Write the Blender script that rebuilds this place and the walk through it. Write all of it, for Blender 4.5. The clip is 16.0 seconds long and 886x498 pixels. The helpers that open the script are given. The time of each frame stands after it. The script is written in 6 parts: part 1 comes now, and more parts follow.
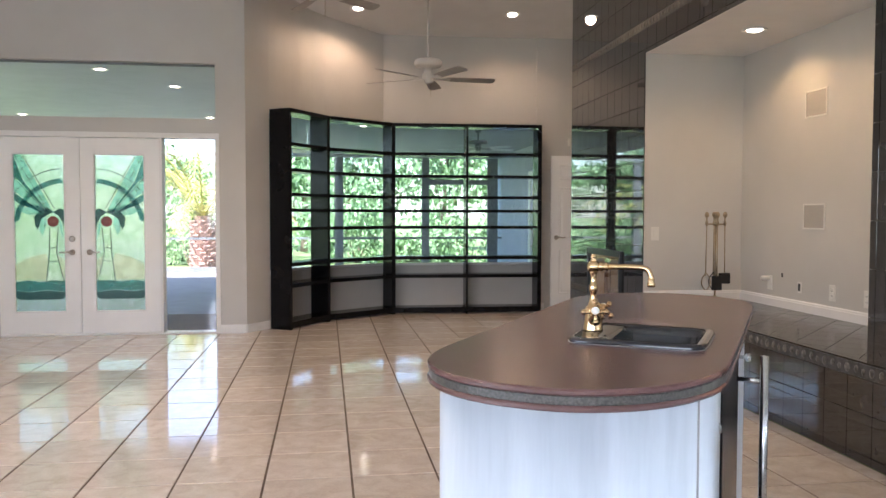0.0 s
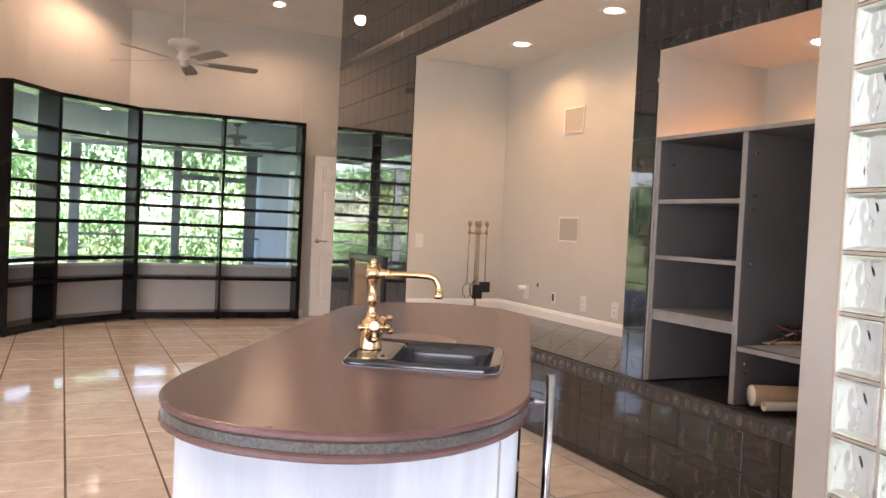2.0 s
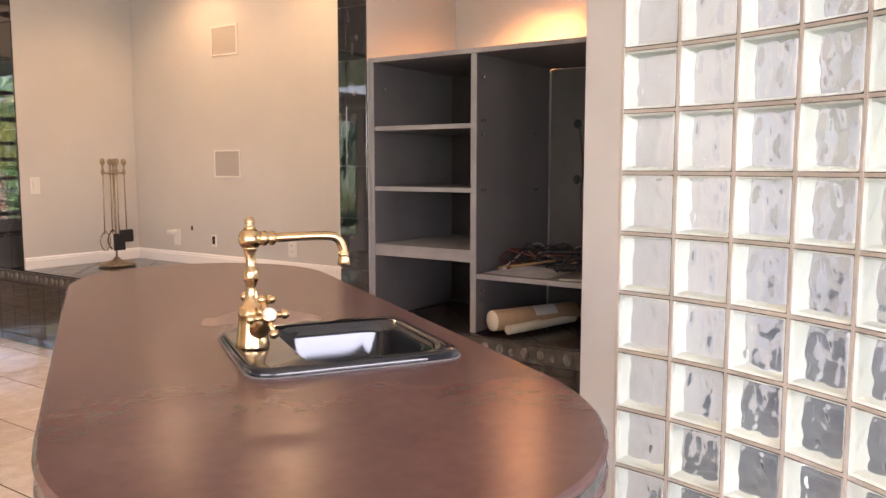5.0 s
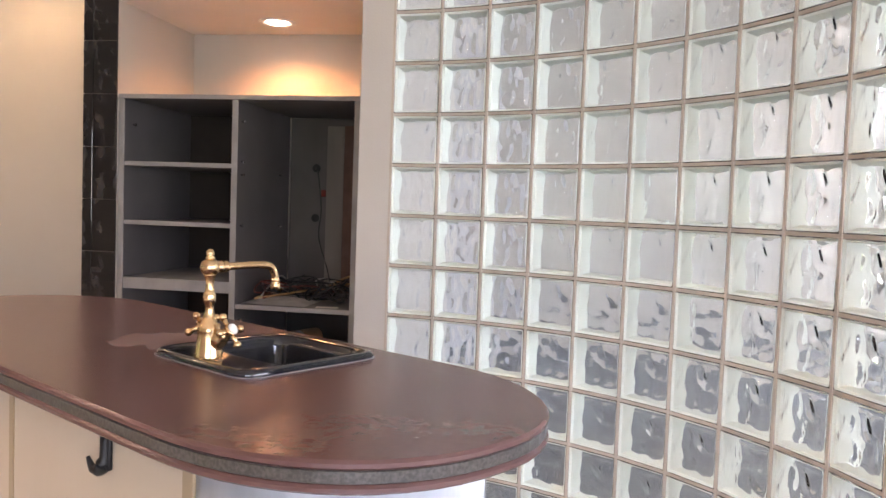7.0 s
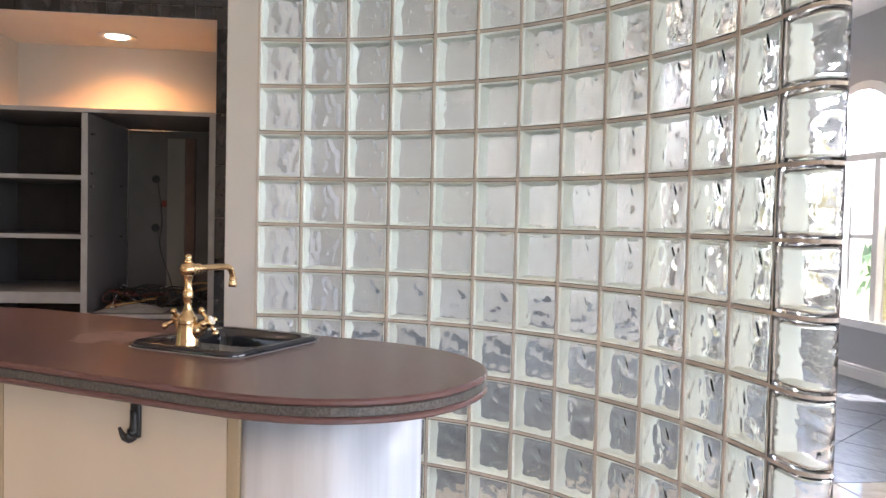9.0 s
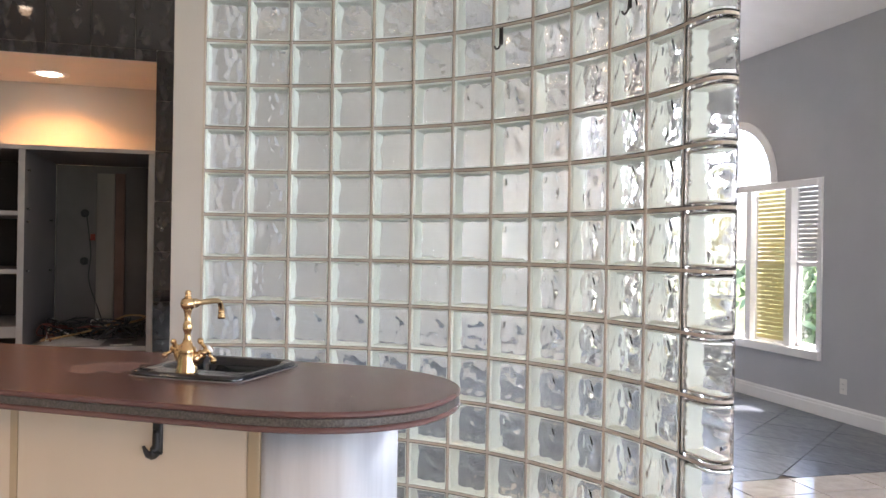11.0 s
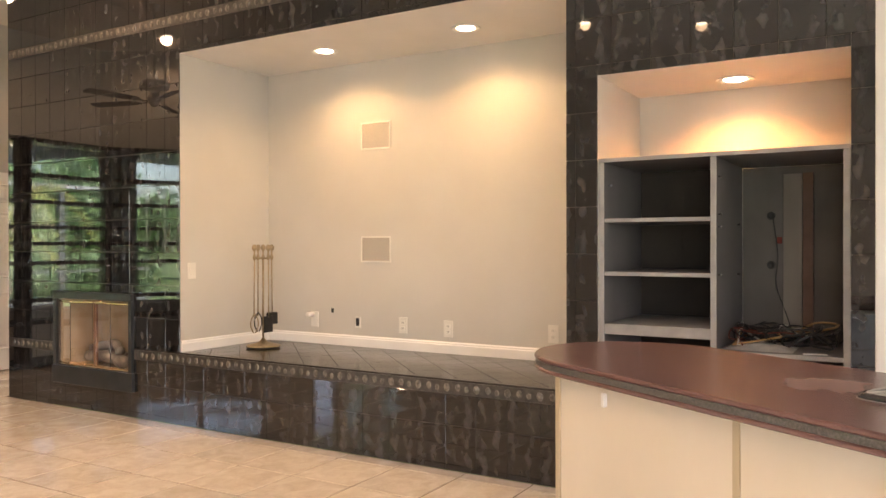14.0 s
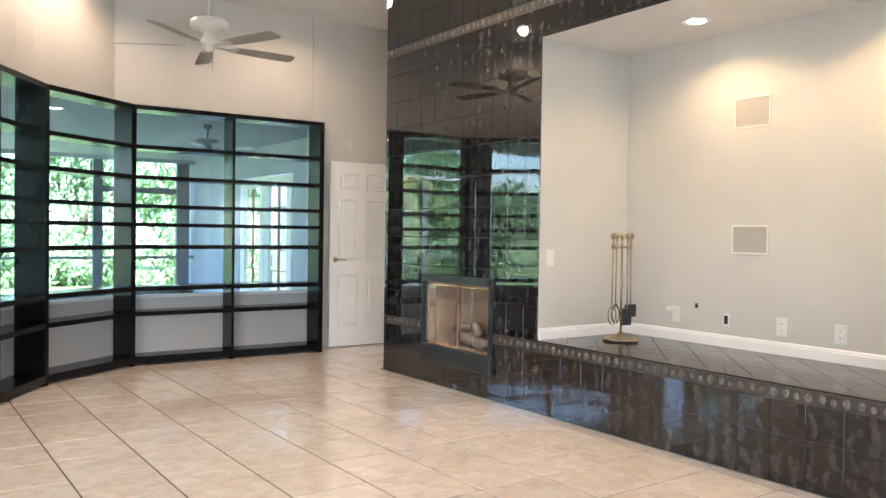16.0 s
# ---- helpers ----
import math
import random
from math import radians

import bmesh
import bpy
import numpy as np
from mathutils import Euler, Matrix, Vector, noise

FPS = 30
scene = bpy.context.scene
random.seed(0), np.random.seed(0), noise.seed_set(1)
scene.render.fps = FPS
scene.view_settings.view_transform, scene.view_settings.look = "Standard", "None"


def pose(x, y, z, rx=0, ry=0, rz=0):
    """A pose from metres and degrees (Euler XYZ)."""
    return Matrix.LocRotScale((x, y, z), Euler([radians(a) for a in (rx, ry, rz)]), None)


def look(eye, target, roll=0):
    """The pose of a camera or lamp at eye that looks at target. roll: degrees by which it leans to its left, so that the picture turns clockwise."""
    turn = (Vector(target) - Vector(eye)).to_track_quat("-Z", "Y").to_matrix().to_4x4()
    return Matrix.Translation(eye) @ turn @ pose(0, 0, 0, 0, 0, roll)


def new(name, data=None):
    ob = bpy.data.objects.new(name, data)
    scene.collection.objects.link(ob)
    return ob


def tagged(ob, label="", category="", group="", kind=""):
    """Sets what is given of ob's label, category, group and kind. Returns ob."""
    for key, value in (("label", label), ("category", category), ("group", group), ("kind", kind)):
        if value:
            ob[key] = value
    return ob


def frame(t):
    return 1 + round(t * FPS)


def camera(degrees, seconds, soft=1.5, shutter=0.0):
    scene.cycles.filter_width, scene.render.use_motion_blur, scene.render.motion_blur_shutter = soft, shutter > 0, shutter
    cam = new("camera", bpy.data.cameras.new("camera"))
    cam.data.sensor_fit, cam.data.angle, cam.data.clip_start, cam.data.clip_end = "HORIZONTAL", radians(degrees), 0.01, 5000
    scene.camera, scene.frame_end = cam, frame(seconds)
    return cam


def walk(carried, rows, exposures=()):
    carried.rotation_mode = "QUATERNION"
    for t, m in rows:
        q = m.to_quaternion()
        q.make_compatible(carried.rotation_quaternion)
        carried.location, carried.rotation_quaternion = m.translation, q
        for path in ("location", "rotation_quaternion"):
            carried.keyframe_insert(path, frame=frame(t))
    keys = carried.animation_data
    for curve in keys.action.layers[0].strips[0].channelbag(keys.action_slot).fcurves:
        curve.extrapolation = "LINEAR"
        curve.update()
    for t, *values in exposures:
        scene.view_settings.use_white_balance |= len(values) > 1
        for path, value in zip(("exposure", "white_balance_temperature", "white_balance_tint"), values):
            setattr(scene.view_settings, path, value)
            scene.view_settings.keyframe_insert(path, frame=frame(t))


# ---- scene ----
cam = camera(58.6, 16.0)
PATH = [
    (0, (-2.641, -3.428, 1.253), (-2.37, -1.449, 1.167), 0.1),
    (0.5, (-2.629, -3.371, 1.231), (-2.124, -1.438, 1.148), 1.1),
    (1, (-2.609, -3.27, 1.23), (-1.96, -1.38, 1.152), 1.9),
    (1.5, (-2.563, -3.155, 1.247), (-1.815, -1.302, 1.178), 2.4),
    (2, (-2.579, -3.083, 1.233), (-1.727, -1.275, 1.173), 2.7),
    (2.5, (-2.605, -2.97, 1.23), (-1.638, -1.221, 1.166), 2.6),
    (3, (-2.648, -2.869, 1.238), (-1.588, -1.175, 1.149), 1.9),
    (3.2, (-2.669, -2.837, 1.226), (-1.578, -1.164, 1.126), 1.6),
    (5.3, (-2.854, -2.287, 1.231), (-1.128, -1.298, 1.026), 0.3),
    (5.5, (-2.908, -2.255, 1.234), (-1.128, -1.364, 1.039), 0.6),
    (6, (-3.055, -2.216, 1.23), (-1.181, -1.535, 1.073), 1.4),
    (6.5, (-3.216, -2.185, 1.243), (-1.284, -1.684, 1.114), 1.7),
    (7, (-3.34, -2.079, 1.243), (-1.369, -1.754, 1.139), 2.0),
    (7.5, (-3.455, -1.953, 1.246), (-1.464, -1.787, 1.153), 2.0),
    (8, (-3.557, -1.874, 1.246), (-1.559, -1.859, 1.162), 1.9),
    (8.5, (-3.675, -1.805, 1.23), (-1.68, -1.923, 1.158), 1.7),
    (9, (-3.761, -1.763, 1.236), (-1.776, -2.002, 1.166), 1.3),
    (9.5, (-3.86, -1.671, 1.237), (-1.896, -2.044, 1.18), 1.0),
    (9.7, (-3.904, -1.611, 1.245), (-1.951, -2.037, 1.191), 1.1),
    (11.8, (-4.034, -1.508, 1.263), (-2.101, -2.023, 1.267), 0.9),
    (12, (-4.045, -1.501, 1.262), (-2.093, -1.935, 1.267), 0.9),
    (12.5, (-4.049, -1.471, 1.256), (-2.053, -1.599, 1.259), 0.7),
    (13, (-4.042, -1.434, 1.257), (-2.06, -1.168, 1.253), 0.5),
    (13.5, (-3.962, -1.395, 1.271), (-2.079, -0.721, 1.263), 0.2),
    (14, (-3.86, -1.38, 1.271), (-2.141, -0.356, 1.263), -0.1),
    (14.5, (-3.843, -1.345, 1.242), (-2.275, -0.104, 1.238), 0.0),
    (15, (-3.843, -1.3, 1.243), (-2.4, 0.085, 1.232), 0.1),
    (15.5, (-3.805, -1.203, 1.263), (-2.487, 0.301, 1.235), 0.3),
    (16, (-3.744, -1.063, 1.259), (-2.595, 0.573, 1.22), 0.8),
]
walk(cam, [(t, look(eye, target, roll)) for t, eye, target, roll in PATH], exposures=[(0, 2.4, 6000, 20), (1.5, 2.70, 6350, 25), (3, 2.93, 7000, 32), (5.5, 2.89, 6900, 32), (7, 2.62, 6500, 29), (9, 2.44, 6450, 25), (9.6, 2.38, 6450, 25), (12.5, 2.37, 6650, 24), (13.5, 2.88, 7250, 30), (14.0, 3.12, 7350, 23), (14.5, 3.34, 6050, 14), (16, 3.3, 5650, 14)])

# ---- world, sun, large lights ----
world = bpy.data.worlds.new("world")
scene.world = world
world.use_nodes = True
wn = world.node_tree
sky = wn.nodes.new("ShaderNodeTexSky")
sky.sky_type = "NISHITA"
sky.sun_disc = False
sky.sun_elevation = radians(58)
sky.sun_rotation = radians(200)
wn.links.new(sky.outputs[0], wn.nodes["Background"].inputs[0])
wn.nodes["Background"].inputs[1].default_value = 0.15


def lamp(name, kind, where, watts, color, **more):
    data = bpy.data.lights.new(name, kind)
    data.energy, data.color = watts, color
    for key, value in more.items():
        if key == "size":
            data.size = value
        elif key == "size_y":
            data.shape, data.size_y = "RECTANGLE", value
        elif key == "angle":
            data.angle = value
        elif key == "radius":
            data.shadow_soft_size = value
        elif key == "cone":
            data.spot_size, data.spot_blend = value, 0.6
    ob = new(name, data)
    ob.matrix_world = where
    return ob


SUN_AT = (math.sin(radians(200)) * 30, math.cos(radians(200)) * 30, 48)
lamp("sun", "SUN", look(SUN_AT, (0, 0, 0)), 4.5, (1.0, 0.95, 0.86), angle=radians(0.5))
DAY = (0.88, 0.95, 1.0)
# daylight in openings of the walls behind the walk and of the second room
# the west lamp is added fill; its opening is not a known window
lamp("west_fill", "AREA", look((-7.38, -3.7, 1.25), (0, -1.6, 0.6)), 14.0, DAY, size=4.0, size_y=2.0)
lamp("south_daylight", "AREA", look((-4.0, -6.10, 1.5), (-3.0, 0, 0.8)), 13, DAY, size=3.4, size_y=1.2)
lamp("arch_daylight", "AREA", look((2.39, -6.25, 2.2), (1.0, 0, 0.6)), 47, (0.80, 0.92, 1.0), size=1.1, size_y=0.5)

# ---- materials ----


def material(name, color, rough=0.5, metal=0.0, color2=None, scale=6.0, contrast=(0.35, 0.65), detail=6.0, bump=0.0,
             bump_scale=40.0, vary=0.0, spec=0.5, coat=0.0, stretch=(1, 1, 1), rough2=None, trans=0.0, ior=1.45, fine=0.0, distort=0.0):
    m = bpy.data.materials.new(name)
    m.use_nodes = True
    t = m.node_tree
    p = t.nodes["Principled BSDF"]
    p.inputs["Roughness"].default_value = rough
    p.inputs["Metallic"].default_value = metal
    p.inputs["Specular IOR Level"].default_value = spec
    p.inputs["Coat Weight"].default_value = coat
    p.inputs["Coat Roughness"].default_value = 0.08
    p.inputs["Transmission Weight"].default_value = trans
    p.inputs["IOR"].default_value = ior
    p.inputs["Base Color"].default_value = (*color, 1)
    geo = t.nodes.new("ShaderNodeNewGeometry")
    info = t.nodes.new("ShaderNodeObjectInfo")
    mp = t.nodes.new("ShaderNodeMapping")
    mp.inputs["Scale"].default_value = stretch
    shift = t.nodes.new("ShaderNodeVectorMath")
    shift.operation = "MULTIPLY_ADD"
    spread = t.nodes.new("ShaderNodeCombineXYZ")
    for i in range(3):
        t.links.new(info.outputs["Random"], spread.inputs[i])
    shift.inputs[1].default_value = (7.0, 5.0, 9.0) if vary else (0, 0, 0)
    t.links.new(spread.outputs[0], shift.inputs[0])
    t.links.new(geo.outputs["Position"], shift.inputs[2])
    t.links.new(shift.outputs[0], mp.inputs["Vector"])

    def noise_node(sc, det, dis=0.0):
        n = t.nodes.new("ShaderNodeTexNoise")
        n.inputs["Scale"].default_value = sc
        n.inputs["Detail"].default_value = det
        n.inputs["Distortion"].default_value = dis
        t.links.new(mp.outputs[0], n.inputs["Vector"])
        return n

    if color2:
        n = noise_node(scale, detail, distort)
        ramp = t.nodes.new("ShaderNodeValToRGB")
        ramp.color_ramp.elements[0].position, ramp.color_ramp.elements[1].position = contrast
        ramp.color_ramp.elements[0].color, ramp.color_ramp.elements[1].color = (*color, 1), (*color2, 1)
        t.links.new(n.outputs[0], ramp.inputs[0])
        last = ramp.outputs[0]
        if fine:
            f = noise_node(scale * 9, 3)
            hsv0 = t.nodes.new("ShaderNodeHueSaturation")
            mr0 = t.nodes.new("ShaderNodeMapRange")
            mr0.inputs["To Min"].default_value, mr0.inputs["To Max"].default_value = 1 - fine, 1 + fine
            t.links.new(f.outputs[0], mr0.inputs["Value"])
            t.links.new(mr0.outputs[0], hsv0.inputs["Value"])
            t.links.new(last, hsv0.inputs["Color"])
            last = hsv0.outputs[0]
        if vary:
            hsv = t.nodes.new("ShaderNodeHueSaturation")
            mr = t.nodes.new("ShaderNodeMapRange")
            mr.inputs["To Min"].default_value, mr.inputs["To Max"].default_value = 1 - vary, 1 + vary
            t.links.new(info.outputs["Random"], mr.inputs["Value"])
            t.links.new(mr.outputs[0], hsv.inputs["Value"])
            t.links.new(last, hsv.inputs["Color"])
            last = hsv.outputs[0]
        t.links.new(last, p.inputs["Base Color"])
        if rough2 is not None:
            mr = t.nodes.new("ShaderNodeMapRange")
            mr.inputs["To Min"].default_value, mr.inputs["To Max"].default_value = rough, rough2
            t.links.new(n.outputs[0], mr.inputs["Value"])
            t.links.new(mr.outputs[0], p.inputs["Roughness"])
    if bump:
        b = t.nodes.new("ShaderNodeBump")
        b.inputs["Strength"].default_value = 1.0
        b.inputs["Distance"].default_value = bump
        n2 = noise_node(bump_scale, 2)
        t.links.new(n2.outputs[0], b.inputs["Height"])
        t.links.new(b.outputs[0], p.inputs["Normal"])
    return m


def glowing(name, color, strength):
    m = bpy.data.materials.new(name)
    m.use_nodes = True
    p = m.node_tree.nodes["Principled BSDF"]
    p.inputs["Base Color"].default_value = (*color, 1)
    p.inputs["Emission Color"].default_value = (*color, 1)
    p.inputs["Emission Strength"].default_value = strength
    return m


WALL = material("wall_paint", (0.530, 0.508, 0.472), 0.5, color2=(0.555, 0.533, 0.496), scale=2.5, bump=0.0006, bump_scale=160)
GREYWALL = material("grey_wall_paint", (0.40, 0.40, 0.41), 0.6, color2=(0.43, 0.43, 0.44), scale=2, bump=0.0006, bump_scale=160)
CEIL = material("ceiling_paint", (0.70, 0.68, 0.66), 0.7, color2=(0.74, 0.72, 0.70), scale=3, bump=0.0012, bump_scale=90)
TRIM = material("white_trim_paint", (0.78, 0.77, 0.75), 0.35, color2=(0.81, 0.80, 0.78), scale=5)
DOORPAINT = material("door_paint", (0.84, 0.83, 0.81), 0.4, color2=(0.87, 0.86, 0.84), scale=4, bump=0.0003, bump_scale=120)
FLOORTILE = material("beige_ceramic_tile", (0.64, 0.56, 0.475), 0.05, color2=(0.79, 0.725, 0.65), scale=9, contrast=(0.3, 0.7), bump=0.0005,
                     bump_scale=14, vary=0.06, rough2=0.11, fine=0.12, distort=0.8, spec=0.55, coat=0.25)
GROUT = material("brown_grout", (0.10, 0.072, 0.052), 0.85, color2=(0.15, 0.11, 0.08), scale=8)
def glazed_streaks(name, dark, light):
    """Dark glazed tile: a printed cloud pattern with paler upright streaks, two to a tile."""
    m = material(name, dark, 0.025, color2=light, scale=22, contrast=(0.47, 0.86), detail=7, bump=0.0003, bump_scale=6, vary=0.12, stretch=(1, 1, 0.7), rough2=0.04,
                 distort=0.25, spec=0.45, coat=0.8)
    t = m.node_tree
    t.nodes["Principled BSDF"].inputs["Coat Roughness"].default_value = 0.012
    ramp = next(n for n in t.nodes if n.type == "VALTORGB")
    cloud = ramp.inputs[0].links[0].from_node
    geo = next(n for n in t.nodes if n.type == "NEW_GEOMETRY")
    split, warp = t.nodes.new("ShaderNodeSeparateXYZ"), t.nodes.new("ShaderNodeTexNoise")
    warp.inputs["Scale"].default_value = 16
    t.links.new(geo.outputs["Position"], split.inputs[0])
    t.links.new(geo.outputs["Position"], warp.inputs["Vector"])

    def calc(op, a, b, c=0.0):
        n = t.nodes.new("ShaderNodeMath")
        n.operation = op
        for k, v in enumerate((a, b, c)):
            if isinstance(v, (int, float)):
                n.inputs[k].default_value = v
            else:
                t.links.new(v, n.inputs[k])
        return n.outputs[0]
    phase = calc("MULTIPLY_ADD", warp.outputs[0], 5.0, calc("MULTIPLY", split.outputs[1], 2 * math.pi / 0.0975))
    streak = calc("MULTIPLY_ADD", calc("SINE", phase, 0.0), 0.085, cloud.outputs[0])
    t.links.new(streak, ramp.inputs[0])
    return m


DARKTILE = glazed_streaks("dark_marbled_tile", (0.007, 0.0062, 0.0062), (0.068, 0.064, 0.065))
DARKFLOOR = material("dark_hearth_tile", (0.018, 0.016, 0.015), 0.10, color2=(0.052, 0.045, 0.041), scale=11, contrast=(0.4, 0.75), detail=8,
                     bump=0.0006, bump_scale=12, vary=0.15, rough2=0.22, distort=0.6)
DARKGROUT = material("dark_grout", (0.10, 0.09, 0.08), 0.8, color2=(0.15, 0.135, 0.12), scale=9)
BORDER = material("border_tile", (0.035, 0.032, 0.03), 0.3, color2=(0.08, 0.073, 0.066), scale=30)
MEDAL = material("border_medallion", (0.19, 0.17, 0.145), 0.4, color2=(0.07, 0.063, 0.055), scale=60, bump=0.002, bump_scale=90, vary=0.2)
SLATE = material("slate_tile", (0.085, 0.10, 0.12), 0.3, color2=(0.17, 0.19, 0.21), scale=7, contrast=(0.35, 0.7), bump=0.002, bump_scale=18, vary=0.12,
                 stretch=(1, 2.2, 1), distort=1.0)
COUNTER = material("burgundy_laminate", (0.116, 0.060, 0.056), 0.23, color2=(0.136, 0.075, 0.070), scale=5, bump=0.00012, bump_scale=120, rough2=0.27,
                   fine=0.14, spec=0.55)


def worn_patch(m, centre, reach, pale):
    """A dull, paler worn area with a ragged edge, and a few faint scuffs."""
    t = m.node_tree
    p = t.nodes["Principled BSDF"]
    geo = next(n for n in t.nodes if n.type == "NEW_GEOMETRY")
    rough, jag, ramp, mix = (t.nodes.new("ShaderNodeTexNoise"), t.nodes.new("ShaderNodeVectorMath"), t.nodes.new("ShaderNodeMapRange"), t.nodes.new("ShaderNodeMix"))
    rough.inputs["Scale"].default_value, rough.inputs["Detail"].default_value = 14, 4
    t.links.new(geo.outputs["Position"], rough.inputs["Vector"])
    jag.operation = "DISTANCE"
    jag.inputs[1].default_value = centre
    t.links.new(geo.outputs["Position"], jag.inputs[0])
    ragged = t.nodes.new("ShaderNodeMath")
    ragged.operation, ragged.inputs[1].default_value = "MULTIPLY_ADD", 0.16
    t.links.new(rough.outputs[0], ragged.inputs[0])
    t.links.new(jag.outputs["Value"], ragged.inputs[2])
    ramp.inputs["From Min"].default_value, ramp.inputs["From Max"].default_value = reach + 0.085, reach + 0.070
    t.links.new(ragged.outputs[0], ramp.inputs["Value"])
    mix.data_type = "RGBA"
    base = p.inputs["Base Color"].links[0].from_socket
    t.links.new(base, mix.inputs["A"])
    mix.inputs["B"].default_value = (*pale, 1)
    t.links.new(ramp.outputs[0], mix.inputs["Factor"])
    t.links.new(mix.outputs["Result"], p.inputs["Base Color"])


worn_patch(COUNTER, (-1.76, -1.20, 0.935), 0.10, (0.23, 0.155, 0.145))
EDGE = material("grey_speckled_strip", (0.055, 0.052, 0.048), 0.3, color2=(0.115, 0.108, 0.10), scale=190, contrast=(0.35, 0.7), detail=2)
CREAM = material("cream_panel", (0.54, 0.475, 0.38), 0.38, color2=(0.58, 0.515, 0.42), scale=3, stretch=(1, 1, 0.25), bump=0.0003, bump_scale=60)
WHITEPANEL = material("whitewashed_panel", (0.50, 0.54, 0.58), 0.42, color2=(0.62, 0.66, 0.70), scale=16, stretch=(1, 1, 0.08), bump=0.0004,
                      bump_scale=40, fine=0.05)
TANEDGE = material("tan_edge_strip", (0.36, 0.29, 0.19), 0.45, color2=(0.42, 0.34, 0.23), scale=9, stretch=(1, 1, 0.2))
BLACKGLOSS = material("black_lacquer", (0.004, 0.004, 0.005), 0.16, color2=(0.007, 0.007, 0.008), scale=5, bump=0.0003, bump_scale=20, rough2=0.28, spec=0.25)
SINKBLACK = material("black_porcelain", (0.006, 0.008, 0.013), 0.07, color2=(0.010, 0.012, 0.018), scale=6, spec=0.7, coat=0.5)
BRASS = material("polished_brass", (0.80, 0.57, 0.32), 0.14, 1.0, color2=(0.68, 0.46, 0.24), scale=45, rough2=0.3, bump=0.0003, bump_scale=70)
AGED = material("aged_brass", (0.42, 0.34, 0.23), 0.3, 1.0, color2=(0.30, 0.24, 0.16), scale=30, rough2=0.5)
CHROME = material("brushed_chrome", (0.70, 0.70, 0.70), 0.22, 1.0, color2=(0.6, 0.6, 0.6), scale=50)
GREYMEL = material("grey_melamine", (0.125, 0.118, 0.121), 0.5, color2=(0.15, 0.142, 0.145), scale=4, bump=0.0003, bump_scale=90)
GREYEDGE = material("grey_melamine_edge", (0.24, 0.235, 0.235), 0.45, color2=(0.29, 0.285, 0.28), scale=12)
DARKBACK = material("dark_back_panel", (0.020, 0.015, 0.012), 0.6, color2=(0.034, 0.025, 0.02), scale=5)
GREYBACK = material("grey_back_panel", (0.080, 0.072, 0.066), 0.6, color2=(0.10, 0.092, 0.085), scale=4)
BLACK = material("black_plastic", (0.012, 0.012, 0.013), 0.4, color2=(0.02, 0.02, 0.02), scale=20)
IRON = material("fireplace_black_steel", (0.018, 0.022, 0.024), 0.32, color2=(0.03, 0.034, 0.036), scale=9)
GRILLE = material("speaker_cloth", (0.42, 0.39, 0.35), 0.8, color2=(0.36, 0.33, 0.30), scale=240, bump=0.0008, bump_scale=300)
PLATE = material("cover_plate_plastic", (0.68, 0.66, 0.61), 0.35, color2=(0.72, 0.70, 0.65), scale=8)
CARD = material("cardboard", (0.42, 0.28, 0.16), 0.7, color2=(0.50, 0.35, 0.21), scale=10)
PAPER = material("cream_paper", (0.74, 0.68, 0.54), 0.7, color2=(0.79, 0.73, 0.60), scale=10)
MORTAR = material("beige_mortar", (0.47, 0.415, 0.35), 0.8, color2=(0.55, 0.49, 0.42), scale=12, bump=0.001, bump_scale=120)
FIREBRICK = material("firebox_refractory", (0.44, 0.33, 0.22), 0.85, color2=(0.52, 0.41, 0.29), scale=9, bump=0.003, bump_scale=40)
LOG = material("ceramic_log", (0.30, 0.26, 0.22), 0.9, color2=(0.16, 0.13, 0.11), scale=12, bump=0.006, bump_scale=30)
WOOD = material("light_wood", (0.34, 0.19, 0.09), 0.4, color2=(0.42, 0.25, 0.12), scale=10, stretch=(1, 1, 0.15))
FANWHITE = material("white_fan_enamel", (0.62, 0.60, 0.57), 0.4, color2=(0.68, 0.66, 0.63), scale=6)
# white blades, with the shade on their undersides put into the colour
SHADEDBLADE = material("shaded_fan_blade", (0.34, 0.32, 0.30), 0.45, color2=(0.40, 0.38, 0.35), scale=8, stretch=(1, 6, 1))
STUCCO = material("pale_stucco", (0.38, 0.41, 0.46), 0.8, color2=(0.43, 0.46, 0.51), scale=5, bump=0.004, bump_scale=60)
SOFFIT = material("soffit_paint", (0.42, 0.44, 0.45), 0.7, color2=(0.46, 0.48, 0.49), scale=4)
PATIO = material("patio_concrete", (0.24, 0.235, 0.225), 0.7, color2=(0.28, 0.275, 0.26), scale=4, bump=0.002, bump_scale=60)
GRASS = material("grass", (0.10, 0.16, 0.05), 0.9, color2=(0.20, 0.25, 0.10), scale=1.5, bump=0.03, bump_scale=30)
LEAF = material("shrub_leaf", (0.12, 0.225, 0.09), 0.5, color2=(0.28, 0.43, 0.21), scale=2.2, vary=0.2)
PALMLEAF = material("palm_leaf", (0.22, 0.28, 0.06), 0.5, color2=(0.46, 0.40, 0.12), scale=2.5)
BARK = material("trunk_bark", (0.20, 0.14, 0.10), 0.9, color2=(0.30, 0.22, 0.17), scale=14, bump=0.02, bump_scale=20)
PALMBARK = material("palm_boots", (0.60, 0.42, 0.35), 0.9, color2=(0.42, 0.28, 0.22), scale=8, bump=0.02, bump_scale=18)
BRONZE = material("grey_aluminium", (0.16, 0.175, 0.18), 0.4, color2=(0.20, 0.215, 0.22), scale=8)
BAYGLASS = material("tinted_bay_glass", (0.84, 0.95, 0.945), 0.0, trans=1.0, ior=1.45)
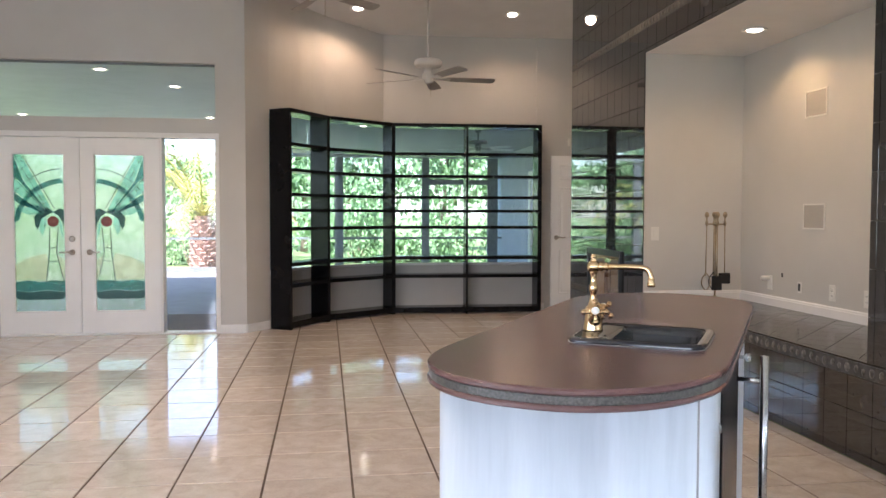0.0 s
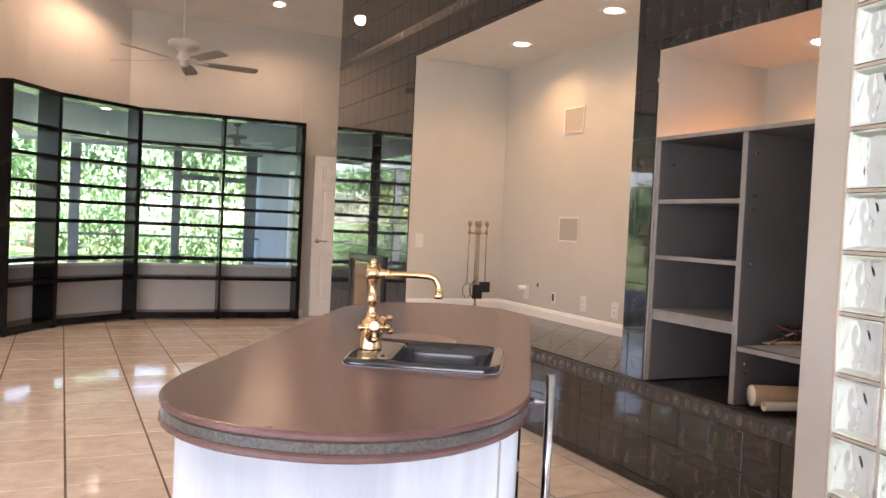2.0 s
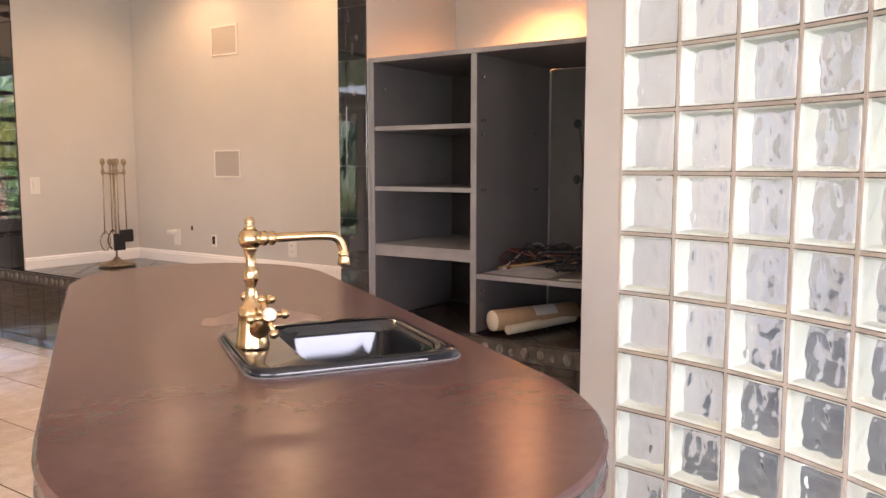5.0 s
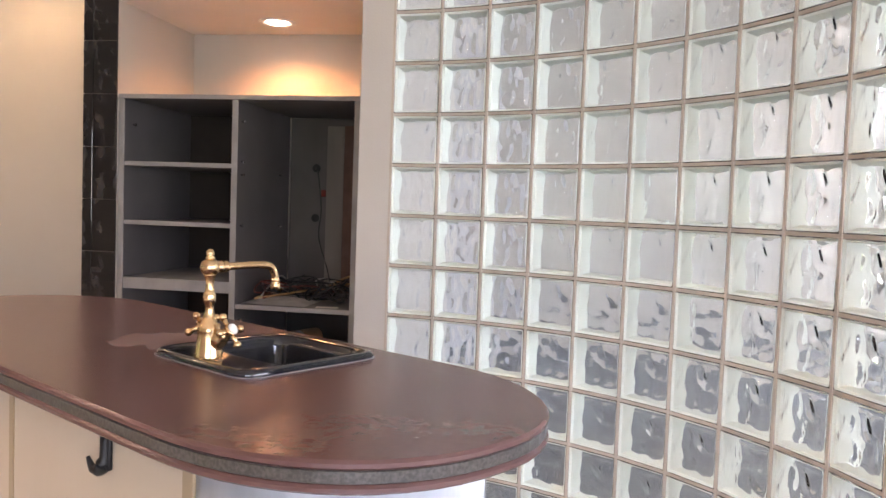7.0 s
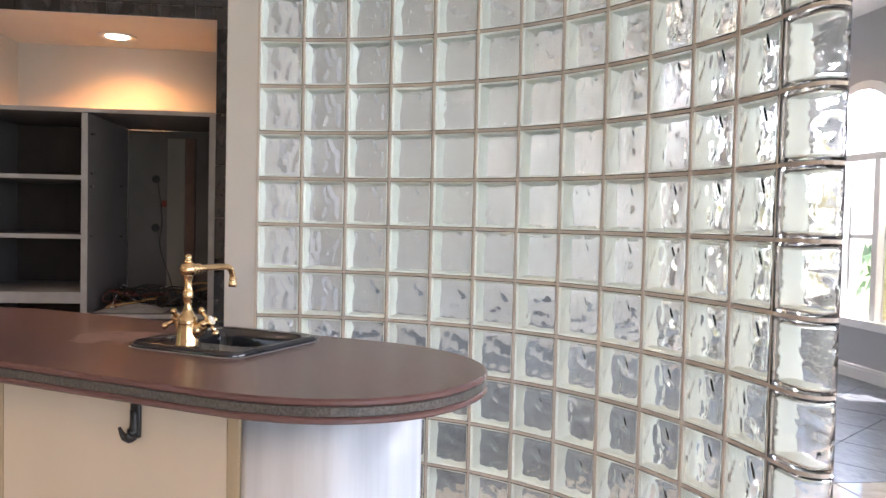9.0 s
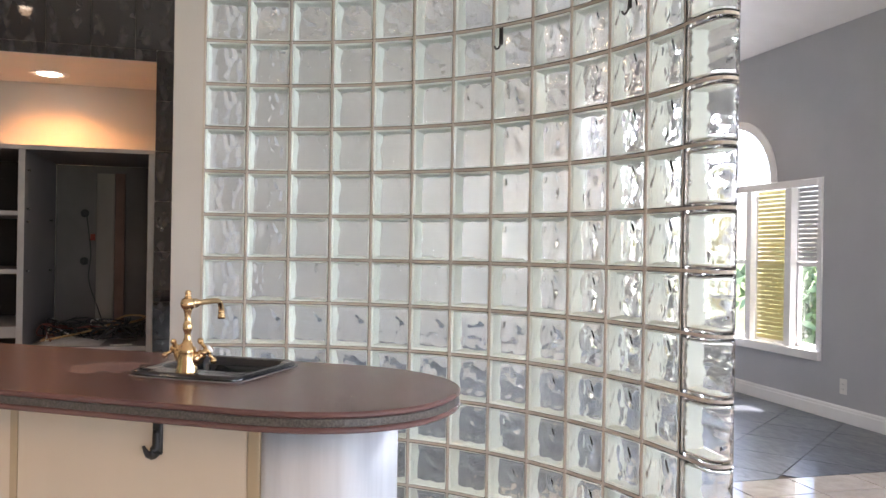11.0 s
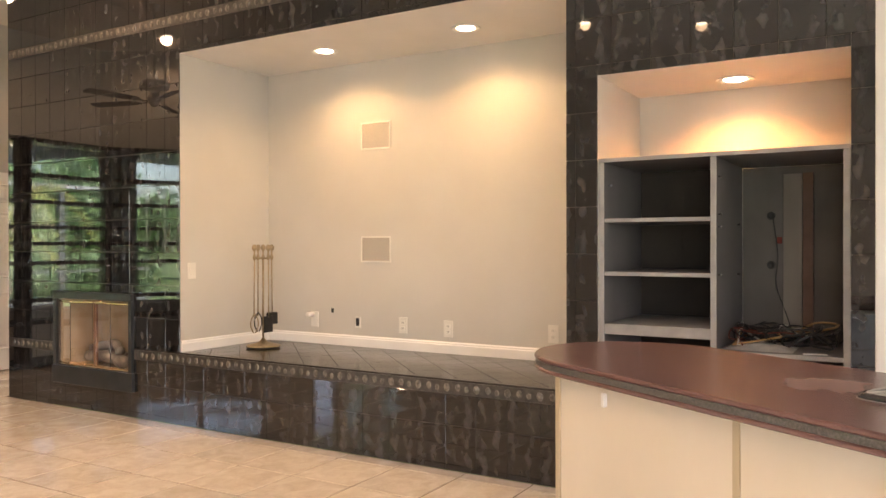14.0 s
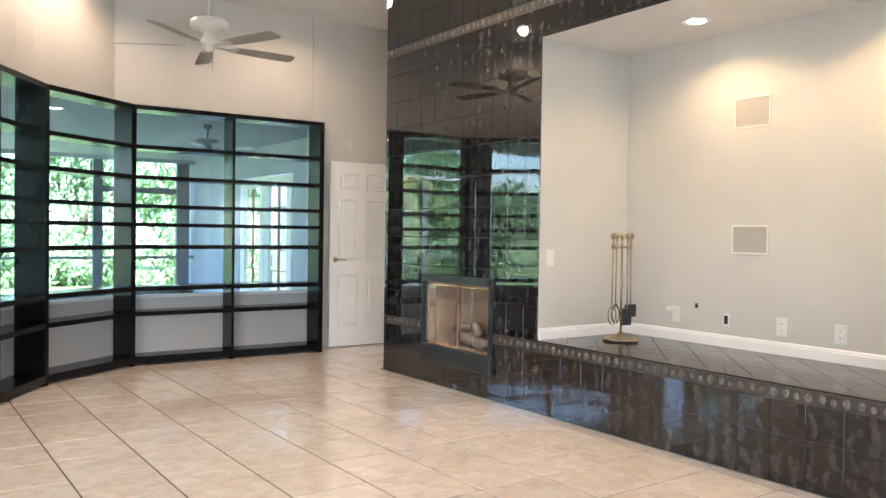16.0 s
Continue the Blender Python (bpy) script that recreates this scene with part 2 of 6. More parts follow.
GLASS = material("clear_glass", (1, 1, 1), 0.0, trans=1.0, ior=1.45)
BLOCKGLASS = material("wavy_block_glass", (0.97, 0.985, 0.972), 0.045, trans=1.0, ior=1.48, bump=0.0006, bump_scale=55, vary=0.01)


def milky(name, color):
    """Pressed glass that scatters light to both sides."""
    m = bpy.data.materials.new(name)
    m.use_nodes = True
    t = m.node_tree
    out = t.nodes["Material Output"]
    t.nodes.remove(t.nodes["Principled BSDF"])
    d, tr, mix = t.nodes.new("ShaderNodeBsdfDiffuse"), t.nodes.new("ShaderNodeBsdfTranslucent"), t.nodes.new("ShaderNodeMixShader")
    grain, ramp = t.nodes.new("ShaderNodeTexNoise"), t.nodes.new("ShaderNodeValToRGB")
    grain.inputs["Scale"].default_value = 30
    ramp.color_ramp.elements[0].color = (*[c * 0.92 for c in color], 1)
    ramp.color_ramp.elements[1].color = (*color, 1)
    t.links.new(grain.outputs[0], ramp.inputs[0])
    for n in (d, tr):
        t.links.new(ramp.outputs[0], n.inputs["Color"])
    mix.inputs[0].default_value = 0.5
    t.links.new(d.outputs[0], mix.inputs[1])
    t.links.new(tr.outputs[0], mix.inputs[2])
    t.links.new(mix.outputs[0], out.inputs["Surface"])
    return m


BLOCKEDGE = milky("milky_block_edge", (0.88, 0.92, 0.87))
BULB = glowing("lit_bulb", (1.0, 0.84, 0.62), 3.0)


def stained(name, color, clear=0.75):
    return material(name, color, 0.25, trans=clear, bump=0.002, bump_scale=60, color2=tuple(min(1, c * 1.25 + 0.03) for c in color), scale=16)


MINT = stained("mint_frosted_glass", (0.66, 0.86, 0.70), 0.82)
TEAL = stained("teal_stained_glass", (0.05, 0.30, 0.27), 0.6)
SEAFOAM = stained("seafoam_stained_glass", (0.40, 0.78, 0.66), 0.7)
DEEPTEAL = stained("deep_teal_stained_glass", (0.012, 0.11, 0.10), 0.5)
PALEGREEN = stained("pale_green_stained_glass", (0.72, 0.92, 0.66), 0.85)
SAND = stained("sand_stained_glass", (0.80, 0.80, 0.60), 0.8)
REDGLASS = stained("red_stained_glass", (0.22, 0.03, 0.02), 0.4)
LEAD = material("lead_came", (0.04, 0.045, 0.045), 0.5, 0.3)

# ---- mesh helpers ----


def finish(name, bm, mat, parent=None, label="", smooth=False):
    me = bpy.data.meshes.new(name)
    bmesh.ops.recalc_face_normals(bm, faces=bm.faces)
    if smooth:
        for f in bm.faces:
            f.smooth = True
    bm.to_mesh(me)
    bm.free()
    me.materials.append(mat)
    ob = new(name, me)
    if parent:
        ob.parent = parent
    if label:
        ob["label"] = label
    return ob


def part(name, bm, mat, parent, label="", smooth=False):
    return finish(name, bm, mat, parent, label, smooth)


def thing(name, label, category, at=None, group="", kind=""):
    ob = new(name)
    ob.empty_display_size = 0.1
    if at is not None:
        ob.matrix_world = at
    return tagged(ob, label, category, group, kind)


def box(bm, x0, x1, y0, y1, z0, z1, bevel=0.0, m=None, segs=2):
    r = bmesh.ops.create_cube(bm, size=1)
    vs = r["verts"]
    for v in vs:
        v.co = Vector((x0 if v.co.x < 0 else x1, y0 if v.co.y < 0 else y1, z0 if v.co.z < 0 else z1))
    if m is not None:
        for v in vs:
            v.co = m @ v.co
    if bevel:
        es = list({e for v in vs for e in v.link_edges})
        bmesh.ops.bevel(bm, geom=es, offset=bevel, segments=segs, affect="EDGES", profile=0.5)
    return bm


def boxes(*specs, bevel=0.0, m=None):
    bm = bmesh.new()
    for s in specs:
        box(bm, *s, bevel=bevel, m=m)
    return bm


def lathe(bm, profile, n=24, m=None):
    """Rings of (radius, z) spun about z."""
    rings = []
    for r, z in profile:
        ring = []
        for i in range(n):
            a = 2 * math.pi * i / n
            co = Vector((max(r, 1e-5) * math.cos(a), max(r, 1e-5) * math.sin(a), z))
            ring.append(bm.verts.new(m @ co if m is not None else co))
        rings.append(ring)
    for a, b in zip(rings, rings[1:]):
        for i in range(n):
            bm.faces.new((a[i], a[(i + 1) % n], b[(i + 1) % n], b[i]))
    bm.faces.new(rings[0][::-1])
    bm.faces.new(rings[-1])
    return bm


def tube(bm, path, r, n=10):
    """A round bar along points; r a number or one for each point."""
    pts = [Vector(p) for p in path]
    rings = []
    up = Vector((0, 0, 1))
    for i, p in enumerate(pts):
        d = (pts[min(i + 1, len(pts) - 1)] - pts[max(i - 1, 0)]).normalized()
        side = d.cross(up if abs(d.z) < 0.95 else Vector((1, 0, 0))).normalized()
        top = side.cross(d).normalized()
        rad = r[i] if isinstance(r, (list, tuple)) else r
        rings.append([bm.verts.new(p + (side * math.cos(2 * math.pi * k / n) + top * math.sin(2 * math.pi * k / n)) * rad) for k in range(n)])
    for a, b in zip(rings, rings[1:]):
        for k in range(n):
            bm.faces.new((a[k], a[(k + 1) % n], b[(k + 1) % n], b[k]))
    bm.faces.new(rings[0][::-1])
    bm.faces.new(rings[-1])
    return bm


def bend(points, steps=6):
    """A smooth line through points."""
    p = [Vector(q) for q in points]
    p = [p[0] * 2 - p[1]] + p + [p[-1] * 2 - p[-2]]
    out = []
    for i in range(1, len(p) - 2):
        for k in range(steps):
            t = k / steps
            a, b, c, d = p[i - 1:i + 3]
            out.append(0.5 * (2 * b + (c - a) * t + (2 * a - 5 * b + 4 * c - d) * t * t + (3 * b - a - 3 * c + d) * t ** 3))
    out.append(p[-2])
    return out


def prism(bm, outline, z0, z1, m=None):
    """An upright prism over an outline of (x, y)."""
    lo = [bm.verts.new((m @ Vector((x, y, z0))) if m is not None else (x, y, z0)) for x, y in outline]
    hi = [bm.verts.new((m @ Vector((x, y, z1))) if m is not None else (x, y, z1)) for x, y in outline]
    n = len(lo)
    bm.faces.new(lo[::-1])
    bm.faces.new(hi)
    for i in range(n):
        bm.faces.new((lo[i], lo[(i + 1) % n], hi[(i + 1) % n], hi[i]))
    return bm


def ball(bm, c, r, n=10, sx=1, sy=1, sz=1):
    bmesh.ops.create_uvsphere(bm, u_segments=n, v_segments=max(6, n // 2 + 2), radius=r,
                              matrix=Matrix.Translation(c) @ Matrix.Diagonal((sx, sy, sz, 1)))
    return bm


def clip(poly, x0, x1, y0, y1):
    """A polygon cut to a rectangle."""
    def cut(ps, inside, meet):
        out = []
        for i in range(len(ps)):
            a, b = ps[i - 1], ps[i]
            if inside(b):
                if not inside(a):
                    out.append(meet(a, b))
                out.append(b)
            elif inside(a):
                out.append(meet(a, b))
        return out

    def at_x(v):
        return lambda a, b: (v, a[1] + (b[1] - a[1]) * (v - a[0]) / (b[0] - a[0]))

    def at_y(v):
        return lambda a, b: (a[0] + (b[0] - a[0]) * (v - a[1]) / (b[1] - a[1]), v)
    for inside, meet in ((lambda p: p[0] >= x0, at_x(x0)), (lambda p: p[0] <= x1, at_x(x1)),
                         (lambda p: p[1] >= y0, at_y(y0)), (lambda p: p[1] <= y1, at_y(y1))):
        poly = cut(poly, inside, meet) if poly else poly
    return poly


def area(ps):
    return abs(sum(ps[i - 1][0] * ps[i][1] - ps[i][0] * ps[i - 1][1] for i in range(len(ps)))) / 2


def structure(name, bm, mat, label, category="wall"):
    return tagged(finish(name, bm, mat), label, category, kind="structure")


def roof_height(y):
    """The ceiling: sloping up from the far wall and from the arched window to a flat middle."""
    return min(3.75, 3.56 + 0.19 * (6.7 - y), 3.04 + 0.226 * (y + 6.0))


FLAT_N, FLAT_S = 6.7 - 0.19 / 0.19, -6.0 + 0.71 / 0.226
ALC = (0.17, 3.09, 0.516, 2.64)     # alcove: y from, to, z from, to
NIC = (-1.147, 0.0, 0.516, 2.135)   # cabinet niche
DEEP = 0.9

# ---- large structure ----
structure("ground", boxes((-400, 400, -400, 400, -0.5, -0.12)), GRASS, "sunlit green lawn round the house", "lawn")
structure("floor", boxes((-7.3, 0.0, -6.1, 6.85, -0.11, -0.004), (0.0, 1.2, 5.1, 6.85, -0.11, -0.004)), GROUT, "brown grout bed under beige floor tiles", "floor")
structure("floor_room_2", boxes((0.0, 4.1, -6.1, -1.4, -0.11, -0.006)), DARKGROUT, "dark grout bed under slate tiles", "floor")

# tiled fireplace wall with alcove and niche cut through its face
bm = boxes((0.0, 0.12, 3.096, 3.63, 0, 4.4), (0.0, 0.12, 4.49, 5.19, 0, 4.4), (0.0, 0.12, 3.63, 4.49, 0, 0.30), (0.0, 0.12, 3.63, 4.49, 0.89, 4.4), (0.0, 0.12, 0.006, ALC[0] - 0.006, 0.516, 4.8), (0.0, 0.12, ALC[0], ALC[1], ALC[3] + 0.004, 4.8),
           (0.0, 0.12, -1.147, 0.0, NIC[3] + 0.004, 4.8), (0.0, 0.12, -1.255, -1.153, 0.0, 4.8), (0.0, 0.12, -1.147, 3.09, 0.0, 0.45))
structure("wall_fireplace", bm, DARKGROUT, "tall wall clad in dark marbled glossy tiles", "wall")
bm = boxes((0.12, DEEP + 0.15, 5.07, 5.19, 0, 4.5), (DEEP + 0.15, 1.2, 5.05, 6.7, 0, 4.5))
structure("wall_chimney_side", bm, WALL, "plain painted side of the chimney wall", "wall")
bm = boxes((DEEP, DEEP + 0.12, ALC[0] - 0.08, ALC[1] + 0.1, ALC[2] - 0.05, ALC[3] + 0.2))
structure("wall_alcove_back", bm, WALL, "pale warm grey painted back wall of the alcove", "wall")
bm = boxes((0.002, DEEP - 0.002, ALC[1], ALC[1] + 0.1, ALC[2] + 0.004, ALC[3] - 0.002))
structure("wall_alcove_north", bm, WALL, "pale painted side wall of the alcove", "wall")
bm = boxes((0.002, DEEP - 0.002, ALC[0] - 0.08, ALC[0], ALC[2] + 0.004, ALC[3] - 0.002))
structure("wall_alcove_south", bm, WALL, "pale painted side wall of the alcove", "wall")
structure("ceiling_alcove", boxes((0.001, DEEP + 0.1, ALC[0] - 0.1, ALC[1] + 0.12, ALC[3], ALC[3] + 0.1)), CEIL, "white painted alcove ceiling", "ceiling")
structure("wall_niche_back", boxes((0.72, 0.82, NIC[0] - 0.05, NIC[1] + 0.05, NIC[2], NIC[3] + 0.1)), WALL, "pale painted back of the cabinet niche", "wall")
structure("wall_niche_north", boxes((0.002, 0.72, NIC[1], NIC[1] + 0.07, NIC[2], NIC[3])), WALL, "pale painted side of the cabinet niche", "wall")
structure("wall_niche_south", boxes((0.002, 0.72, NIC[0] - 0.08, NIC[0], NIC[2], NIC[3])), WALL, "pale painted side of the cabinet niche", "wall")
structure("ceiling_niche", boxes((0.001, 0.8, NIC[0] - 0.08, NIC[1] + 0.07, NIC[3], NIC[3] + 0.08)), CEIL, "white painted niche ceiling", "ceiling")
structure("hearth_platform", boxes((0.004, DEEP + 0.1, -1.25, 3.2, 0.02, 0.505)), DARKGROUT, "raised hearth platform bed", "platform")

# wall stub that carries the glass block curve
structure("wall_stub", box(bmesh.new(), -0.405, 1.1, -1.383, -1.255, 0, 4.7, 0.004), WALL, "white painted wall end beside the glass blocks", "wall")
structure("wall_room_2_north", boxes((1.1, 4.1, -1.383, -1.255, 0, 4.7)), GREYWALL, "grey painted wall", "wall")

# window wall of the second room, with arched opening
ARC_X, ARC_Z, ARC_R = 2.39, 1.88, 0.56
bm = boxes((-7.3, -5.75, -6.15, -6.0, 0, 3.2), (-2.25, 1.24, -6.15, -6.0, 0, 3.2), (-5.75, -2.25, -6.15, -6.0, 0, 0.88), (-5.75, -2.25, -6.15, -6.0, 2.12, 3.2), (3.54, 4.1, -6.15, -6.0, 0, 3.2), (1.24, 3.54, -6.15, -6.0, 0, 0.47),
           (1.24, ARC_X - ARC_R, -6.15, -6.0, 1.88, 3.2), (ARC_X + ARC_R, 3.54, -6.15, -6.0, 1.88, 3.2))
steps = 20
for i in range(steps):
    a0, a1 = math.pi * i / steps, math.pi * (i + 1) / steps
    x0, x1 = ARC_X - ARC_R * math.cos(a0), ARC_X - ARC_R * math.cos(a1)
    z = [ARC_Z + ARC_R * math.sin(a) for a in (a0, a1)]
    vs = [bm.verts.new(c) for c in ((x0, -6.15, z[0]), (x1, -6.15, z[1]), (x1, -6.15, 3.2), (x0, -6.15, 3.2),
                                    (x0, -6.0, z[0]), (x1, -6.0, z[1]), (x1, -6.0, 3.2), (x0, -6.0, 3.2))]
    for q in ((0, 1, 2, 3), (4, 5, 6, 7), (0, 1, 5, 4), (2, 3, 7, 6)):
        bm.faces.new([vs[k] for k in q])
structure("wall_south", bm, GREYWALL, "grey painted wall with an arched window", "wall")
bm = boxes((4.1, 4.25, -6.15, -1.25, 0, 4.7))
structure("wall_east", bm, WALL, "plain pale painted wall", "wall")
# gap left in this unseen wall for the added fill lamp
structure("wall_west", boxes((-7.45, -7.3, -6.15, -5.75, 0, 4.9), (-7.45, -7.3, -1.65, 5.3, 0, 4.9), (-7.45, -7.3, -5.75, -1.65, 0, 0.2), (-7.45, -7.3, -5.75, -1.65, 2.3, 4.9)), WALL, "plain painted wall", "wall")

# front door wall
bm = boxes((-7.3, -6.06, 5.12, 5.27, 0, 2.25), (-7.3, -6.6, 5.12, 5.27, 2.25, 4.2), (-6.6, -3.875, 5.12, 5.27, 2.824, 4.2),
           (-6.06, -3.875, 5.12, 5.27, 2.10, 2.25), (-3.875, -3.72, 5.12, 5.27, 0, 4.2))
prism(bm, [(-3.72, 5.12), (-3.57, 5.12), (-3.66, 5.27), (-3.72, 5.27)], 0, 4.2)
structure("wall_front_door", bm, WALL, "pale painted wall with double doors and a long transom", "wall")

# curved wall above and below the bay windows
W = [(-3.57, 5.12), (-3.35, 5.42), (-2.91, 6.13), (-2.02, 6.76), (-0.02, 6.72)]
curve = [tuple(v)[:2] for v in bend([(x, y, 0) for x, y in W[:4]], 5)] + [W[4]]


def offset(line, d):
    out = []
    for i, (x, y) in enumerate(line):
        a, b = line[max(i - 1, 0)], line[min(i + 1, len(line) - 1)]
        dx, dy = b[0] - a[0], b[1] - a[1]
        n = math.hypot(dx, dy)
        out.append((x - dy / n * d, y + dx / n * d))
    return out


back = offset(curve, 0.14)
bm = bmesh.new()
for i in range(len(curve) - 1):
    quad = [curve[i], curve[i + 1], back[i + 1], back[i]]
    if i < 5:
        prism(bm, quad, 0, 4.1)
    else:
        prism(bm, quad, 0, 0.60)
        prism(bm, quad, 2.40, 4.0)
structure("wall_bay", bm, WALL, "curved painted wall above the bay windows", "wall")
bm = boxes((-0.02, 1.2, 6.70, 6.84, 0, 3.9))
structure("wall_north", bm, WALL, "painted wall with a panelled door", "wall")

# vaulted ceiling
bm = bmesh.new()
for ya, yb in ((-6.2, FLAT_S), (FLAT_S, FLAT_N), (FLAT_N, 7.0)):
    lo = [(x, y, roof_height(y)) for x, y in ((-7.5, ya), (4.3, ya), (4.3, yb), (-7.5, yb))]
    vs = [bm.verts.new(c) for c in lo] + [bm.verts.new((c[0], c[1], c[2] + 0.2)) for c in lo]
    for q in ((3, 2, 1, 0), (4, 5, 6, 7), (0, 1, 5, 4), (1, 2, 6, 5), (2, 3, 7, 6), (3, 0, 4, 7)):
        bm.faces.new([vs[k] for k in q])
structure("ceiling", bm, CEIL, "white painted vaulted ceiling", "ceiling")

# ---- kitchen island ----
ISL = pose(-1.747, -1.181, 0, 0, 0, -31.5)


def capsule(near, near_bulge, far, far_bulge, n=26, cx=-0.02):
    """The island's outline: straight sides and oval ends, fuller towards the room."""
    out = []
    for sign, straight, bulge in ((1, far, far_bulge), (-1, near, near_bulge)):
        for i in range(n + 1):
            a = math.pi * i / n
            c, v = sign * math.cos(a), math.sin(a)
            hw, power = (0.332, 2.35) if c < 0 and sign < 0 else (0.332 if c < 0 else 0.320, 2.0)
            out.append((cx + hw * math.copysign(abs(c) ** (2 / power), c), sign * (straight + bulge * v ** (2 / power))))
    return out


island = thing("kitchen_island", "cream and whitewashed kitchen island with rounded end", "island", ISL)
bm = bmesh.new()
for q in ((-0.287, -0.265, -0.64, 0.66), (0.223, 0.245, -0.62, 0.66), (-0.265, 0.223, -0.62, -0.60), (-0.265, 0.223, 0.64, 0.66)):
    box(bm, *q, 0.09, 0.890)
body = part("body", bm, CREAM, island, "cream panelled island body")
bm = boxes((-0.24, 0.20, -0.66, 0.62, 0.0, 0.09))
part("plinth", bm, BLACK, island, "dark recessed plinth")
# side panels, with a seam between them
for y0, y1 in ((-0.620, -0.0275), (-0.0065, 0.640)):
    part("side_panel", box(bmesh.new(), -0.297, -0.287, y0, y1, 0.09, 0.888, 0.002), CREAM, island, "smooth cream side panel")
part("seam_strip", boxes((-0.2985, -0.288, -0.027, -0.007, 0.09, 0.886)), TANEDGE, island, "tan joint strip")
part("corner_strip", box(bmesh.new(), -0.301, -0.287, -0.650, -0.621, 0.05, 0.889, 0.003), TANEDGE, island, "tan wooden corner strip")
part("corner_strip", box(bmesh.new(), -0.301, -0.287, 0.641, 0.664, 0.05, 0.889, 0.003), TANEDGE, island, "tan wooden corner strip")
# bowed whitewashed end
bow = bend([(-0.297, -0.652, 0), (-0.300, -0.73, 0), (-0.290, -0.80, 0), (-0.252, -0.842, 0), (-0.13, -0.850, 0), (0.05, -0.822, 0), (0.20, -0.765, 0), (0.276, -0.715, 0)], 5)
outline = [(-0.287, -0.651)] + [(v.x, v.y) for v in bow] + [(0.280, -0.68), (0.280, -0.565), (0.246, -0.565), (0.246, -0.622), (-0.28, -0.622)]
bm = prism(bmesh.new(), outline, 0.02, 0.890)
for f in bm.faces:
    f.smooth = len(f.verts) == 4
part("end_panel", bm, WHITEPANEL, island, "bowed whitewashed end panel")
a = bow[-3]
q = [(a.x, a.y - 0.0015), (a.x + 0.004, a.y - 0.0015 + 0.001), (a.x + 0.004, a.y + 0.003), (a.x, a.y + 0.003)]
part("end_groove", prism(bmesh.new(), q, 0.03, 0.886), GREYEDGE, island, "thin grey panel joint")
# cable clip on the far side panel and a black coat hook
part("cable_clip", box(bmesh.new(), -0.310, -0.296, 0.428, 0.441, 0.828, 0.866, 0.003), PLATE, island, "small white plastic clip")
hook = bmesh.new()
box(hook, -0.306, -0.297, -0.417, -0.393, 0.812, 0.889, 0.004)
line = bend([(-0.304, -0.405, 0.866), (-0.305, -0.405, 0.832), (-0.309, -0.402, 0.817), (-0.318, -0.393, 0.816), (-0.323, -0.385, 0.834)], 4)
tube(hook, line, [0.009] * 5 + [0.0125] * 6 + [0.009, 0.008, 0.006, 0.005, 0.004, 0.003], 8)
part("coat_hook", hook, BLACK, island, "black plastic coat hook", True)
# fridge in the working side
part("fridge_door", box(bmesh.new(), 0.247, 0.285, -0.56, 0.02, 0.10, 0.862, 0.006), BLACKGLOSS, island, "black under-counter fridge door")
bm = bmesh.new()
tube(bm, [(0.355, -0.01, 0.26), (0.355, -0.01, 0.86)], 0.012, 14)
tube(bm, [(0.285, -0.01, 0.32), (0.355, -0.01, 0.32)], 0.007)
tube(bm, [(0.285, -0.01, 0.79), (0.355, -0.01, 0.79)], 0.007)
part("bar_handle", bm, CHROME, island, "long brushed steel bar handle", True)
part("drawer_front", box(bmesh.new(), 0.247, 0.268, 0.035, 0.70, 0.66, 0.862, 0.003), WHITEPANEL, island, "whitewashed drawer front")
part("cabinet_door", box(bmesh.new(), 0.247, 0.268, 0.035, 0.70, 0.10, 0.652, 0.003), WHITEPANEL, island, "whitewashed cabinet door")
for y in (-0.585, 0.36):
    part("knob", lathe(bmesh.new(), [(0.006, 0), (0.006, 0.018), (0.014, 0.022), (0.014, 0.032), (0.008, 0.038)], 14,
                       Matrix.Translation((0.247 if y < 0 else 0.268, y, 0.79)) @ pose(0, 0, 0, 0, 90, 0)), CHROME, island, "round chrome knob", True)

top = thing("countertop", "burgundy laminate countertop with a grey speckled edge strip", "countertop", ISL)


def ring_slab(outline, hole, z0, z1, soft):
    """A plate with an oblong opening."""
    bm = bmesh.new()
    n = len(outline)
    cx, cy = (hole[0] + hole[1]) / 2, (hole[2] + hole[3]) / 2
    inner = []
    for x, y in outline:
        dx, dy = x - cx, y - cy
        k = min(((hole[1] - cx) / abs(dx)) if abs(dx) > 1e-6 else 9, ((hole[3] - cy) / abs(dy)) if abs(dy) > 1e-6 else 9)
        inner.append((cx + dx * k, cy + dy * k))
    rows = []
    for inset, z in ((soft, z0), (0, z0 + soft), (0, z1 - soft), (soft, z1)):
        rows.append([bm.verts.new((x * (1 - inset / 0.31), y * (1 - inset / 0.97), z)) for x, y in outline])
    rows.append([bm.verts.new((x, y, z1)) for x, y in inner])
    rows.append([bm.verts.new((x, y, z0)) for x, y in inner])
    rows.append(rows[0])
    for a, b in zip(rows, rows[1:]):
        for i in range(n):
            bm.faces.new((a[i], a[(i + 1) % n], b[(i + 1) % n], b[i]))
    return bm


def dense(line, step=0.02):
    """The same outline with points at every step."""
    out = []
    for (ax, ay), (bx, by) in zip(line, line[1:] + line[:1]):
        k = max(1, int(math.hypot(bx - ax, by - ay) / step))
        out += [(ax + (bx - ax) * i / k, ay + (by - ay) * i / k) for i in range(k)]
    return out


